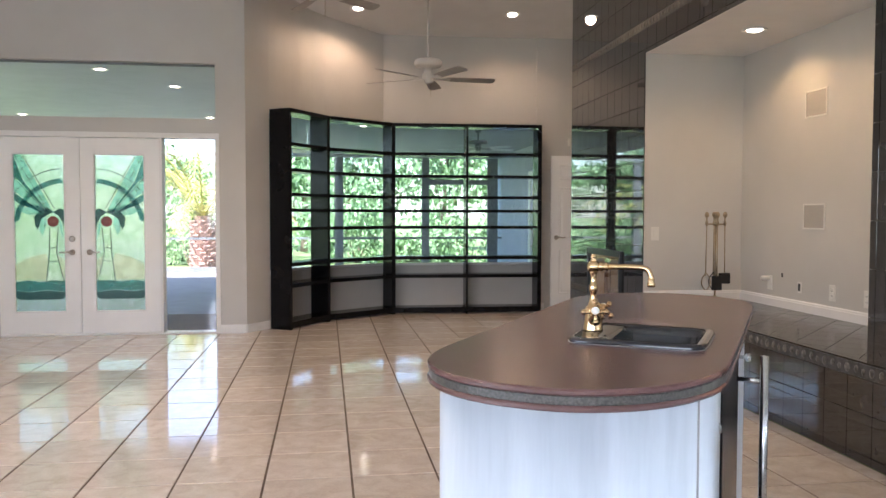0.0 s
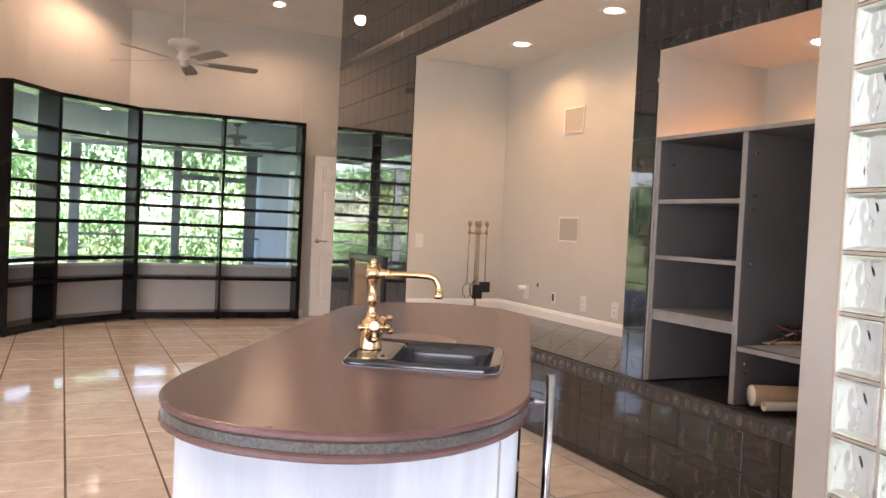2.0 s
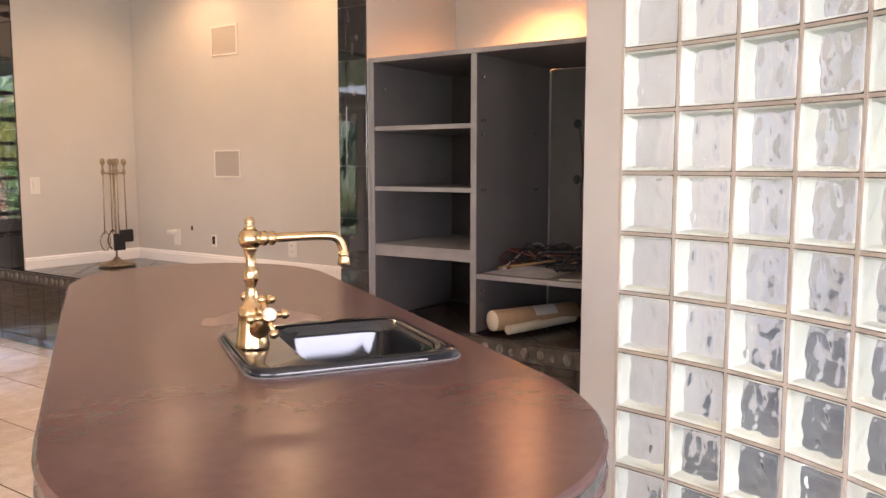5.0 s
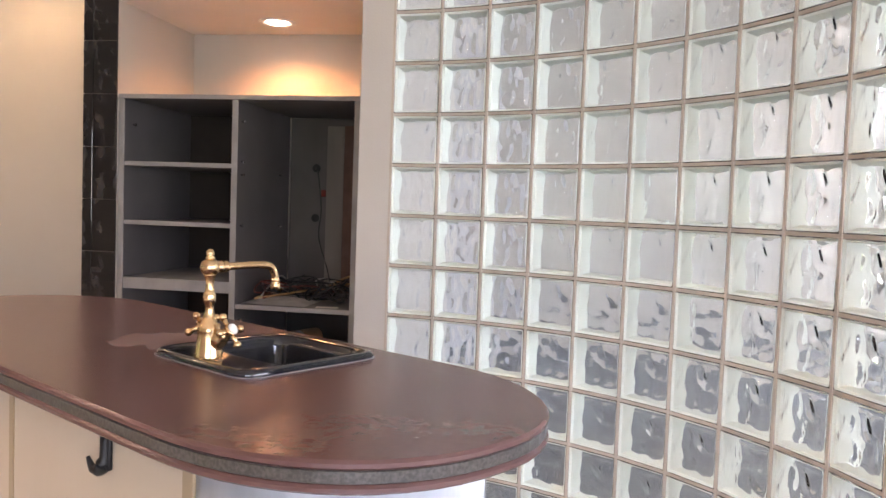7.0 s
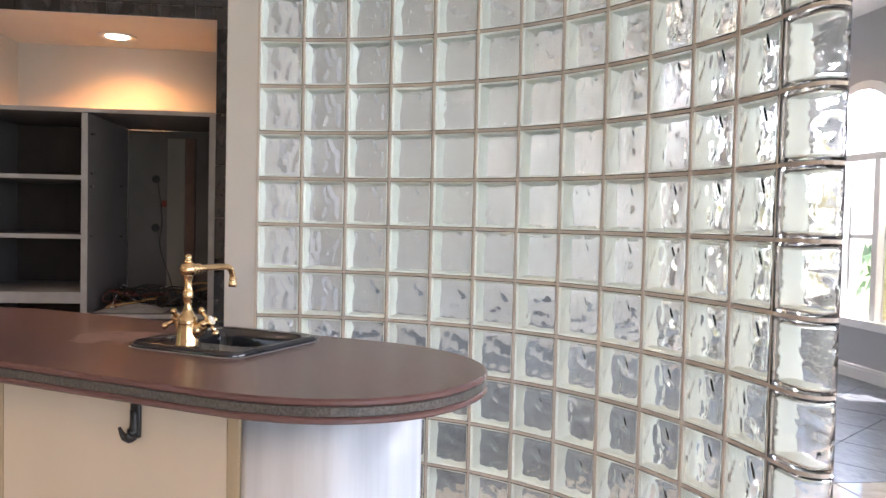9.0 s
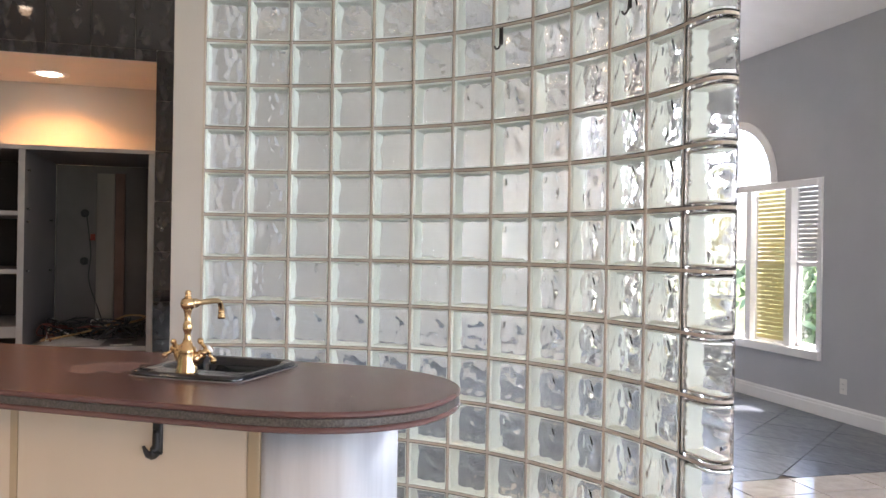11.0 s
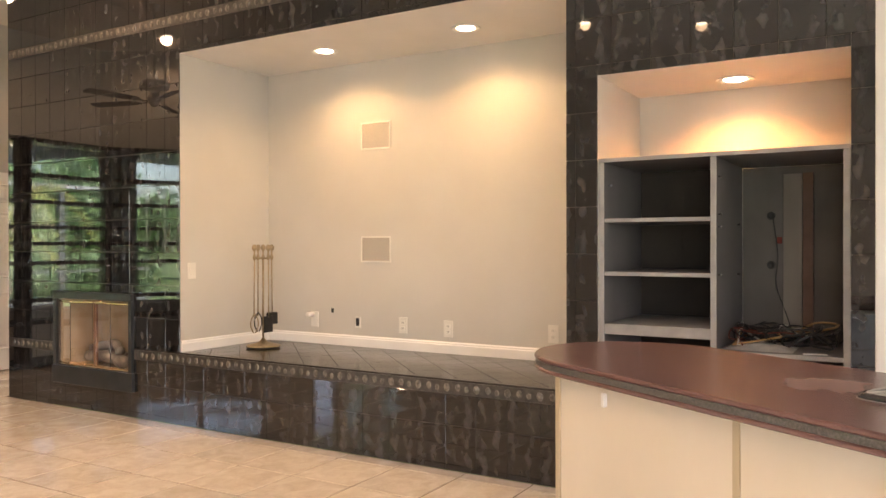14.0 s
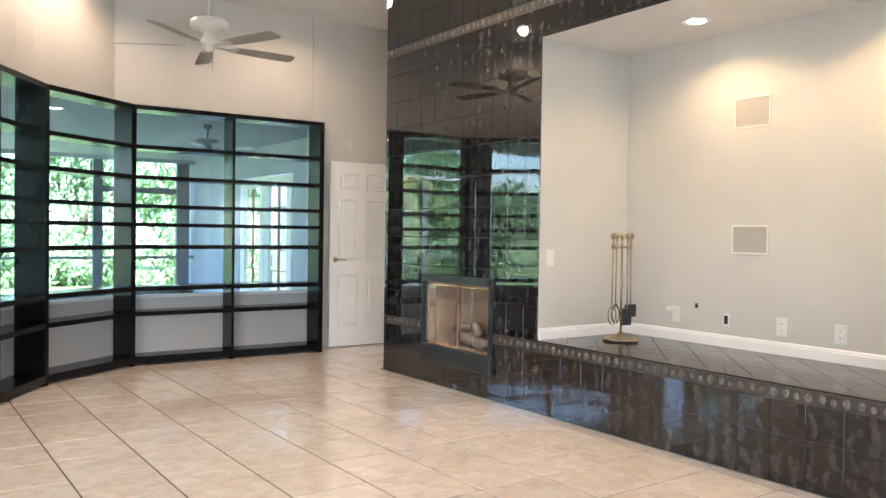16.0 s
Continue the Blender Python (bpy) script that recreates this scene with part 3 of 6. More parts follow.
OUT = dense(capsule(0.60, 0.39, 0.58, 0.36))
CUT = (-0.075, 0.215, -0.45, -0.17)
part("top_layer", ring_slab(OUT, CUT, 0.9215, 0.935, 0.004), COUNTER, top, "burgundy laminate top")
part("edge_strip", ring_slab([(x * 0.992, y * 0.997) for x, y in OUT], CUT, 0.9045, 0.921, 0.001), EDGE, top, "grey speckled edge strip")
part("lower_layer", ring_slab(OUT, CUT, 0.891, 0.904, 0.004), COUNTER, top, "burgundy lower edge")

# ---- sink and faucet ----
SX, SY = 0.07, -0.31
sink = thing("bar_sink", "glossy black square bar sink set in the counter", "sink", ISL @ pose(SX, SY, 0.935))


def squircle(hx, hy, k, cx=0.0, cy=0.0, n=40):
    out = []
    for i in range(n):
        a = 2 * math.pi * i / n + math.pi / n
        c, s = math.cos(a), math.sin(a)
        out.append((cx + hx * math.copysign(abs(c) ** (2 / k), c), cy + hy * math.copysign(abs(s) ** (2 / k), s)))
    return out


def loft(bm, rings):
    vs = [[bm.verts.new(p) for p in r] for r in rings]
    n = len(vs[0])
    for a, b in zip(vs, vs[1:]):
        for i in range(n):
            bm.faces.new((a[i], a[(i + 1) % n], b[(i + 1) % n], b[i]))
    return vs


bm = bmesh.new()
rings = []
for hx, hy, k, cx, z in ((0.165, 0.160, 9, 0, 0.0005), (0.166, 0.161, 9, 0, 0.006), (0.163, 0.158, 9, 0, 0.012), (0.157, 0.152, 9, 0, 0.0145), (0.150, 0.146, 9, 0, 0.0125),
                         (0.112, 0.132, 8, 0.034, 0.0115), (0.107, 0.127, 8, 0.034, 0.008), (0.102, 0.122, 8, 0.034, -0.01), (0.094, 0.113, 7, 0.034, -0.11),
                         (0.080, 0.098, 6, 0.034, -0.135), (0.03, 0.035, 3, 0.034, -0.142)):
    rings.append([(x, y, z) for x, y in squircle(hx, hy, k, cx)])
vs = loft(bm, rings)
bm.faces.new(vs[-1])
part("basin", bm, SINKBLACK, sink, "glossy black porcelain basin", True)
bm = bmesh.new()
loft(bm, [[(x, y, z) for x, y in squircle(hx, hy, 9)] for hx, hy, z in ((0.168, 0.163, 0.0003), (0.1685, 0.1635, 0.002), (0.165, 0.160, 0.002))])
part("caulk_line", bm, GREYEDGE, sink, "thin grey sealant line")
part("drain", lathe(bmesh.new(), [(0.032, -0.142), (0.032, -0.138), (0.022, -0.137), (0.004, -0.139)], 20, Matrix.Translation((0.034, 0, 0))), CHROME, sink, "chrome drain", True)

faucet = thing("faucet", "polished brass bridge faucet with cross handles and a long spout", "faucet", ISL @ pose(-0.062, -0.31, 0.9475) @ Matrix.Diagonal((0.93, 0.93, 0.955, 1)))
part("column", lathe(bmesh.new(), [(0.0285, 0), (0.0290, 0.003), (0.0265, 0.012), (0.0240, 0.034), (0.0220, 0.050), (0.0225, 0.052), (0.0225, 0.066), (0.0165, 0.068), (0.0125, 0.080),
                                   (0.008, 0.094), (0.0095, 0.106), (0.0115, 0.109), (0.0125, 0.115), (0.0125, 0.122), (0.0115, 0.127), (0.0095, 0.13),
                                   (0.008, 0.142), (0.0095, 0.155), (0.012, 0.162), (0.013, 0.165)], 24), BRASS, faucet, "turned brass column", True)
part("globe", lathe(bmesh.new(), [(0.010, 0.162), (0.0165, 0.167), (0.0195, 0.175), (0.0195, 0.181), (0.0165, 0.189), (0.010, 0.1935)], 24), BRASS, faucet, "", True)
part("finial", lathe(bmesh.new(), [(0.0095, 0.193), (0.0095, 0.198), (0.006, 0.1995), (0.0085, 0.203), (0.008, 0.209), (0.004, 0.213), (0.0005, 0.2135)], 16), BRASS, faucet, "", True)
bm = bmesh.new()
lathe(bm, [(0.009, 0.015), (0.012, 0.018), (0.0125, 0.026), (0.0085, 0.029), (0.0105, 0.032), (0.0125, 0.036), (0.0105, 0.041), (0.007, 0.043)], 18,
      Matrix.Translation((0, 0, 0.178)) @ pose(0, 0, 0, 0, 90, 0))
tube(bm, bend([(0.04, 0, 0.178), (0.09, 0, 0.179), (0.135, 0, 0.178), (0.151, 0, 0.172), (0.159, 0, 0.158), (0.161, 0, 0.148)], 5), 0.0078, 14)
lathe(bm, [(0.009, 0), (0.0095, -0.006), (0.0075, -0.008), (0.0105, -0.012), (0.011, -0.022), (0.009, -0.0235)], 18, Matrix.Translation((0.161, 0, 0.150)))
part("spout", bm, BRASS, faucet, "long brass spout with a drop end", True)
for s in (1, -1):
    m = pose(0.006, s * 0.012, 0.030) @ pose(0, 0, 0, -s * 52, 22, 0)
    bm = bmesh.new()
    lathe(bm, [(0.0185, 0.0), (0.0165, 0.020), (0.0125, 0.024), (0.0135, 0.027), (0.0135, 0.033), (0.009, 0.036), (0.008, 0.041), (0.012, 0.043), (0.0135, 0.052), (0.0115, 0.055)], 20, m)
    valve = part("valve", bm, BRASS, faucet, "", True)
    bm = bmesh.new()
    for k in range(4):
        a = math.pi / 2 * k + 0.5
        c = m @ Vector((0, 0, 0.047))
        d = (m.to_3x3() @ Vector((math.cos(a), math.sin(a), 0)))
        tube(bm, [c, c + d * 0.016, c + d * 0.028], [0.0055, 0.0045, 0.0055], 8)
        ball(bm, c + d * 0.031, 0.0082, 10)
    part("cross_handle", bm, BRASS, valve, "brass cross handle with ball ends", True)
    part("porcelain_button", lathe(bmesh.new(), [(0.0115, 0.055), (0.0105, 0.058), (0.005, 0.059)], 16, m), PLATE, valve, "white porcelain button", True)

# ---- curved glass block wall ----
glass_wall = thing("glass_block_wall", "curved wall of wavy clear glass blocks in beige mortar", "glass wall", pose(0, 0, 0), kind="structure")
PITCH, RISE, THICK = 0.1859, 0.1903, 0.085
ROWS, BASE = 12, 0.0664


def wall_line(s):
    """Place and heading on the wall's inner face after s metres."""
    x, y, h, done = -0.412, -1.383, -1.6628, 0.0
    while done < s - 1e-9:
        step = min(0.01, s - done)
        k = -0.5197 - 0.1854 * done + 0.0605 * done * done
        x += step * math.cos(h + k * step / 2)
        y += step * math.sin(h + k * step / 2)
        h += k * step
        done += step
    return x, y, h


def ripple_height(u, v, seed):
    """The moulded waves on the inner side of a block's face."""
    q = Vector((u * 5.2 + seed * 7.3, v * 3.5 + seed * 3.1, seed * 1.7))
    bent = q + Vector((noise.noise(q * 0.6 + Vector((9, 0, 0))), noise.noise(q * 0.6 + Vector((0, 9, 0))), 0)) * 0.9
    return noise.noise(bent) + 0.5 * noise.noise(bent * 2.1)


def block_mesh(width, height, seed):
    """The two pressed faces of a hollow block: smooth outside, waved inside, flat round the edge."""
    bm = bmesh.new()
    n = 22
    for side, (y_out, y_in) in enumerate(((0.0, -0.0095), (-THICK, -THICK + 0.0095))):
        grids = []
        for layer, y_at in enumerate((y_out, y_in)):
            grid = []
            for i in range(n + 1):
                row = []
                for j in range(n + 1):
                    u, v = i / n, j / n
                    edge = min(u, 1 - u, v, 1 - v)
                    lift = max(0.0, min(1.0, (edge - 0.09) / 0.07))
                    lift = lift * lift * (3 - 2 * lift)
                    round_off = 0.003 * (1 - min(1.0, edge / 0.045)) ** 2
                    step = 0.0028 * max(0.0, min(1.0, (edge - 0.045) / 0.045))
                    if layer == 0:
                        y = y_at + (round_off + step if side else -round_off - step)
                    else:
                        y = y_at + ripple_height(u, v, seed + side * 4) * 0.0062 * lift * (-1 if side == 0 else 1)
                    row.append(bm.verts.new((u * width - width / 2, y, v * height)))
                grid.append(row)
            grids.append(grid)
            for i in range(n):
                for j in range(n):
                    bm.faces.new((grid[i][j], grid[i + 1][j], grid[i + 1][j + 1], grid[i][j + 1]))
        rims = [[g[i][0] for i in range(n + 1)] + [g[n][j] for j in range(1, n + 1)] + [g[i][n] for i in range(n - 1, -1, -1)] + [g[0][j] for j in range(n - 1, 0, -1)] for g in grids]
        k = len(rims[0])
        for i in range(k):
            bm.faces.new((rims[0][i], rims[0][(i + 1) % k], rims[1][(i + 1) % k], rims[1][i]))
    bmesh.ops.recalc_face_normals(bm, faces=bm.faces)
    me = bpy.data.meshes.new("glass_block")
    for f in bm.faces:
        f.smooth = True
    bm.to_mesh(me)
    bm.free()
    me.materials.append(BLOCKGLASS)
    return me


def rim_mesh(width, height):
    """The milky glass side walls of a block, between its two faces."""
    bm = bmesh.new()
    e, o = 0.009, 0.0
    for x0, x1, z0, z1 in ((-width / 2 - o, width / 2 + o, -o, e), (-width / 2 - o, width / 2 + o, height - e, height + o),
                           (-width / 2 - o, -width / 2 + e, e, height - e), (width / 2 - e, width / 2 + o, e, height - e)):
        box(bm, x0, x1, -THICK + 0.0105, -0.0105, z0, z1)
    me = bpy.data.meshes.new("block_rim")
    bm.to_mesh(me)
    bm.free()
    me.materials.append(BLOCKEDGE)
    return me


JOINT = 0.0105
blocks = [block_mesh(PITCH - JOINT, RISE - JOINT, s) for s in (1, 2)]
rim = rim_mesh(PITCH - JOINT, RISE - JOINT)
COLS = 12
mortar = bmesh.new()
for c in range(COLS):
    x, y, h = wall_line((c + 0.5) * PITCH)
    turn = Matrix.Translation((x, y, 0)) @ Matrix.Rotation(h, 4, "Z")
    for r in range(ROWS):
        ob = new("glass_block", blocks[1 if (c * 5 + r * 7) % 9 == 4 else 0])
        ob.parent = glass_wall
        # the room's side is to the wall's right hand going along it
        ob.matrix_basis = turn @ Matrix.Rotation(math.pi, 4, "Z") @ Matrix.Translation((0, 0, BASE + r * RISE + JOINT / 2))
        ob.visible_shadow = False
        edge = new("block_rim", rim)
        edge.parent = ob
        edge.visible_shadow = False
    # horizontal joints of this column
    flip = turn @ Matrix.Rotation(math.pi, 4, "Z")
    for r in range(ROWS + 1):
        z = BASE + r * RISE
        box(mortar, -PITCH / 2 - 0.003, PITCH / 2 + 0.003, -THICK + 0.0035, -0.0035, z - JOINT / 2 + 0.0003, z + JOINT / 2 - 0.0003, m=flip)
for c in range(COLS + 1):
    x, y, h = wall_line(c * PITCH)
    flip = Matrix.Translation((x, y, 0)) @ Matrix.Rotation(h + math.pi, 4, "Z")
    box(mortar, -JOINT / 2 + 0.0006, JOINT / 2 - 0.0006, -THICK + 0.004, -0.003, 0.0, BASE + ROWS * RISE, m=flip)
part("mortar", mortar, MORTAR, glass_wall, "beige mortar joints")
# end column: blocks that turn the corner
x, y, h = wall_line(COLS * PITCH)
endm = Matrix.Translation((x, y, 0)) @ Matrix.Rotation(h + math.pi, 4, "Z")


END_LINE = [(-JOINT / 2, 0.0), (-0.05, 0.0), (-0.085, -0.001), (-0.112, -0.004), (-0.134, -0.012), (-0.150, -0.026), (-0.158, -0.045), (-0.159, -0.066), (-0.154, -0.082),
            (-0.138, -0.092), (-0.11, -0.094), (-0.05, -0.090), (-JOINT / 2, -THICK)]


def inset_loop(line, d):
    """The same closed outline drawn in by d."""
    out = []
    for i, (x, y) in enumerate(line):
        (ax, ay), (bx, by) = line[i - 1], line[(i + 1) % len(line)]
        dx, dy = bx - ax, by - ay
        n = math.hypot(dx, dy)
        out.append((x - dy / n * d, y + dx / n * d))
    return out


def end_block_mesh(seed, height):
    """A hollow block whose end is rounded: smooth outside, waved inside."""
    bm = bmesh.new()
    n = 16
    for layer, line in enumerate((END_LINE, inset_loop(END_LINE, 0.0095))):
        rows = []
        for j in range(n + 1):
            v = j / n
            row = []
            for i, (px, py) in enumerate(line):
                lift = min(1, min(v, 1 - v) / 0.12) * (1 if 0 < i < len(line) - 1 else 0)
                e = 0.011 * layer * lift * noise.noise(Vector((i * 1.1 + seed * 5, v * 8, seed)))
                row.append(bm.verts.new((px + e, py + e * 0.7, (0.009 if layer else 0.0) + v * (height - (0.018 if layer else 0.0)))))
            rows.append(row)
        m = len(line)
        made = []
        for a, b in zip(rows, rows[1:]):
            for i in range(m):
                made.append(bm.faces.new((a[i], a[(i + 1) % m], b[(i + 1) % m], b[i])))
        made.append(bm.faces.new(rows[0][::-1]))
        made.append(bm.faces.new(rows[-1]))
        bmesh.ops.recalc_face_normals(bm, faces=made)
        if layer:
            bmesh.ops.reverse_faces(bm, faces=made)
    me = bpy.data.meshes.new("corner_block")
    for f in bm.faces:
        f.smooth = len(f.verts) == 4
    bm.to_mesh(me)
    bm.free()
    me.materials.append(BLOCKGLASS)
    return me


ends = [end_block_mesh(s + 20, RISE - JOINT) for s in range(2)]
end_rim = bmesh.new()
for z0, z1 in ((0.010, 0.015), (RISE - JOINT - 0.015, RISE - JOINT - 0.010)):
    prism(end_rim, inset_loop(END_LINE, 0.018), z0, z1)
box(end_rim, -0.024, -0.020, -THICK + 0.014, -0.014, 0.016, RISE - JOINT - 0.016)
end_rim_mesh = bpy.data.meshes.new("block_rim")
end_rim.to_mesh(end_rim_mesh)
end_rim.free()
end_rim_mesh.materials.append(BLOCKEDGE)
for r in range(ROWS):
    ob = new("corner_block", ends[r % 2])
    ob.parent = glass_wall
    ob.matrix_basis = endm @ Matrix.Translation((0, 0, BASE + r * RISE + JOINT / 2))
    ob.visible_shadow = False
    edge = new("block_rim", end_rim_mesh)
    edge.parent = ob
    edge.visible_shadow = False
bm = bmesh.new()
for r in range(ROWS + 1):
    z = BASE + r * RISE
    prism(bm, inset_loop(END_LINE, 0.0035), z - JOINT / 2 + 0.0003, z + JOINT / 2 - 0.0003, endm)
part("end_mortar", bm, MORTAR, glass_wall, "beige mortar joints")
bm = bmesh.new()
prev = None
for c in range(COLS * 2 + 2):
    x, y, h = wall_line(c * PITCH / 2)
    nx, ny = math.sin(h), -math.cos(h)
    cur = ((x - nx * 0.004, y - ny * 0.004), (x - nx * 0.085, y - ny * 0.085))
    if prev:
        prism(bm, [prev[0], cur[0], cur[1], prev[1]], 0.0, BASE - 0.004)
    prev = cur
part("curb", bm, MORTAR, glass_wall, "low mortar curb")

# ---- gray wall cabinet in the niche ----
cab = thing("media_cabinet", "grey melamine built-in shelf cabinet standing open", "cabinet", pose(0, 0, 0.516))


def cabpart(name, x0, x1, y0, y1, z0, z1, mat=GREYMEL, label="", parent=None):
    return part(name, box(bmesh.new(), x0, x1, y0, y1, z0 - 0.516, z1 - 0.516, 0.0012), mat, parent or cab, label)


for y0, y1 in ((-0.030, -0.002), (-0.581, -0.553), (-1.145, -1.117)):
    p = cabpart("upright", 0.012, 0.66, y0, y1, 0.522, 1.692)
    cabpart("edge_band", 0.006, 0.012, y0, y1, 0.522, 1.692, GREYEDGE, "lighter grey edge band", p)
p = cabpart("top_board", 0.008, 0.70, -1.146, -0.001, 1.693, 1.713)
cabpart("edge_band", 0.002, 0.008, -1.146, -0.001, 1.693, 1.713, GREYEDGE, "lighter grey edge band", p)
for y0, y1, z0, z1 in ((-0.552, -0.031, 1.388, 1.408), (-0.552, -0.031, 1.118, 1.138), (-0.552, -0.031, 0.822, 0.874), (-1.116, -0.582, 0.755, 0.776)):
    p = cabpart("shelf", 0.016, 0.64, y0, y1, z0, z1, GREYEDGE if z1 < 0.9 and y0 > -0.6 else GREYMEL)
    cabpart("edge_band", 0.010, 0.016, y0, y1, z0, z1, GREYEDGE, "lighter grey edge band", p)
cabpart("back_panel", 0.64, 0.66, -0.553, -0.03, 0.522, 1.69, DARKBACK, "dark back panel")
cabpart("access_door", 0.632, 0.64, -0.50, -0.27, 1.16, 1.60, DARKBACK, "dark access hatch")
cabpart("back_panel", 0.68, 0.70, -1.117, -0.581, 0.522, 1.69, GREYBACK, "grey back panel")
cabpart("conduit", 0.645, 0.678, -0.934, -0.884, 0.78, 1.65, material("rust_brown_strip", (0.09, 0.045, 0.03), 0.6, color2=(0.13, 0.07, 0.05), scale=8), "brown vertical strip")
cabpart("loose_board", 0.655, 0.676, -0.880, -0.789, 0.78, 1.648, material("pale_raw_board", (0.17, 0.15, 0.13), 0.7, color2=(0.21, 0.19, 0.165), scale=6, stretch=(1, 1, 0.2)), "pale raw board leaning on the back")
part("hanging_wire", tube(bmesh.new(), bend([(0.672, -0.735, 0.90), (0.665, -0.76, 0.70), (0.660, -0.752, 0.55), (0.655, -0.80, 0.40), (0.62, -0.84, 0.29)], 6), 0.003, 6), BLACK, cab, "thin dark wire", True)
for z in (1.428, 1.166):
    part("cable_hole", lathe(bmesh.new(), [(0.022, 0), (0.022, 0.004), (0.015, 0.004), (0.014, 0.0015)], 16, Matrix.Translation((0.68, -0.725, z - 0.516)) @ pose(0, 0, 0, 0, -90, 0)),
         BLACK, cab, "round black cable hole", True)
part("socket", box(bmesh.new(), 0.674, 0.68, -0.78, -0.755, 1.28 - 0.516, 1.315 - 0.516, 0.001), REDGLASS, cab, "small red socket")
pins_at = [(-0.552, 0.03, z) for z in (0.66, 0.70, 1.13, 1.36, 1.42, 1.60)] + [(-0.552, 0.5, z) for z in (1.12, 1.38)] + [(-0.031, 0.06, z) for z in (1.58, 1.13)]
for y, x, z in pins_at:
    m = Matrix.Translation((x + 0.02, -0.5815 if y < -0.5 else -0.0305, z - 0.516)) @ pose(0, 0, 0, 90, 0, 0)
    part("shelf_pin", lathe(bmesh.new(), [(0.004, 0), (0.004, 0.01), (0.007, 0.011), (0.007, 0.014)], 8, m), CHROME, cab, "", True)

# rolled paper and cardboard tube on the hearth tiles
roll = thing("cardboard_roll", "thick cardboard tube with a pale paper label", "tube", pose(0.05, -0.64, 0.5745) @ pose(0, 0, 0, 0, 90, -24))
part("wrap", lathe(bmesh.new(), [(0.035, 0.0), (0.044, 0.0), (0.045, 0.004), (0.045, 0.44), (0.044, 0.445), (0.03, 0.445)], 28), CARD, roll, "", True)
part("end_cap", lathe(bmesh.new(), [(0.043, -0.004), (0.044, -0.002), (0.043, 0.003), (0.01, 0.003)], 28), PAPER, roll, "cream end cap", True)
bm = bmesh.new()
for k in range(6):
    a0, a1 = math.radians(185 + k * 12), math.radians(197 + k * 12)
    vs = [bm.verts.new((0.0456 * math.cos(a), 0.0456 * math.sin(a), z)) for a, z in ((a0, 0.20), (a1, 0.20), (a1, 0.32), (a0, 0.32))]
    bm.faces.new(vs)
part("label", bm, PLATE, roll, "white paper label")
roll2 = thing("paper_roll", "loosely rolled sheet of cream paper", "paper", pose(0.02, -0.735, 0.551) @ pose(0, 0, 0, 0, 90, -14))
bm = bmesh.new()
spiral = [((0.010 + 0.0022 * k / 3) * math.cos(k * 0.45), (0.010 + 0.0022 * k / 3) * math.sin(k * 0.45)) for k in range(20)]
inner = [(x * 0.94, y * 0.94) for x, y in spiral]
for i in range(19):
    prism(bm, [spiral[i], spiral[i + 1], inner[i + 1], inner[i]], 0.0, 0.42)
part("sheet", bm, PAPER, roll2)

# tangle of wires on the shelf
wires = thing("wire_tangle", "tangle of black and coloured audio wires on the shelf", "wires", pose(0.2, -0.85, 0.776))
rng = random.Random(4)
wire_mats = [BLACK] * 9 + [material("tan_wire", (0.34, 0.20, 0.08), 0.5), material("white_wire", (0.55, 0.53, 0.48), 0.5), material("red_wire", (0.14, 0.03, 0.02), 0.5)]
for i, wm in enumerate(wire_mats * 2):
    start = Vector((rng.uniform(-0.05, 0.3), rng.uniform(-0.12, 0.2), rng.uniform(0.008, 0.05)))
    pts = [start]
    for k in range(5):
        pts.append(Vector((max(-0.12, min(0.38, pts[-1].x + rng.uniform(-0.14, 0.14))), max(-0.22, min(0.24, pts[-1].y + rng.uniform(-0.15, 0.15))), rng.uniform(0.008, 0.10))))
    if i % 12 > 8:
        pts[-1] = Vector((-0.1, 0.21 - 0.02 * (i % 3), 0.02))
    part("wire", tube(bmesh.new(), bend(pts, 4), 0.0035 if i % 3 else 0.0055, 6), wm, wires, "", True)
bag = bmesh.new()
bmesh.ops.create_grid(bag, x_segments=12, y_segments=10, size=0.5)
for v in bag.verts:
    e = max(abs(v.co.x), abs(v.co.y))
    v.co = Vector((v.co.x * 0.26, v.co.y * 0.30, 0.003 + (0.5 - e) * 0.05 + 0.012 * abs(noise.noise(v.co * 6)) * (1 - e)))
bag_ob = finish("plastic_bag", bag, material("cloudy_plastic", (0.34, 0.34, 0.34), 0.3, color2=(0.45, 0.45, 0.45), scale=20, bump=0.004, bump_scale=30), None, "", True)
bag_ob.matrix_world = pose(0.15, -0.76, 0.777)
tagged(bag_ob, "crumpled cloudy plastic bag on the shelf", "plastic bag")
slip = finish("paper_slip", box(bmesh.new(), -0.02, 0.02, -0.05, 0.05, 0, 0.002, 0.0005), PLATE)
slip.matrix_world = pose(0.06, -1.0, 0.777, 0, 0, 12)
tagged(slip, "small white paper slip on the shelf", "paper")

# two small black hooks stuck to the glass blocks
for s, z in ((7.22, 2.05), (10.55, 2.06)):
    x, y, h = wall_line(s * PITCH)
    hk = thing("adhesive_hook", "small black adhesive hook stuck on a glass block", "hook", Matrix.Translation((x, y, z)) @ Matrix.Rotation(h + math.pi, 4, "Z"), "glass wall hooks")
    part("backplate", box(bmesh.new(), -0.009, 0.009, 0.0005, 0.005, 0.03, 0.10, 0.002), BLACK, hk)
    part("prong", tube(bmesh.new(), bend([(0, 0.005, 0.05), (0.002, 0.009, 0.025), (0.012, 0.016, 0.012), (0.02, 0.02, 0.024)], 4), 0.004, 7), BLACK, hk, "", True)

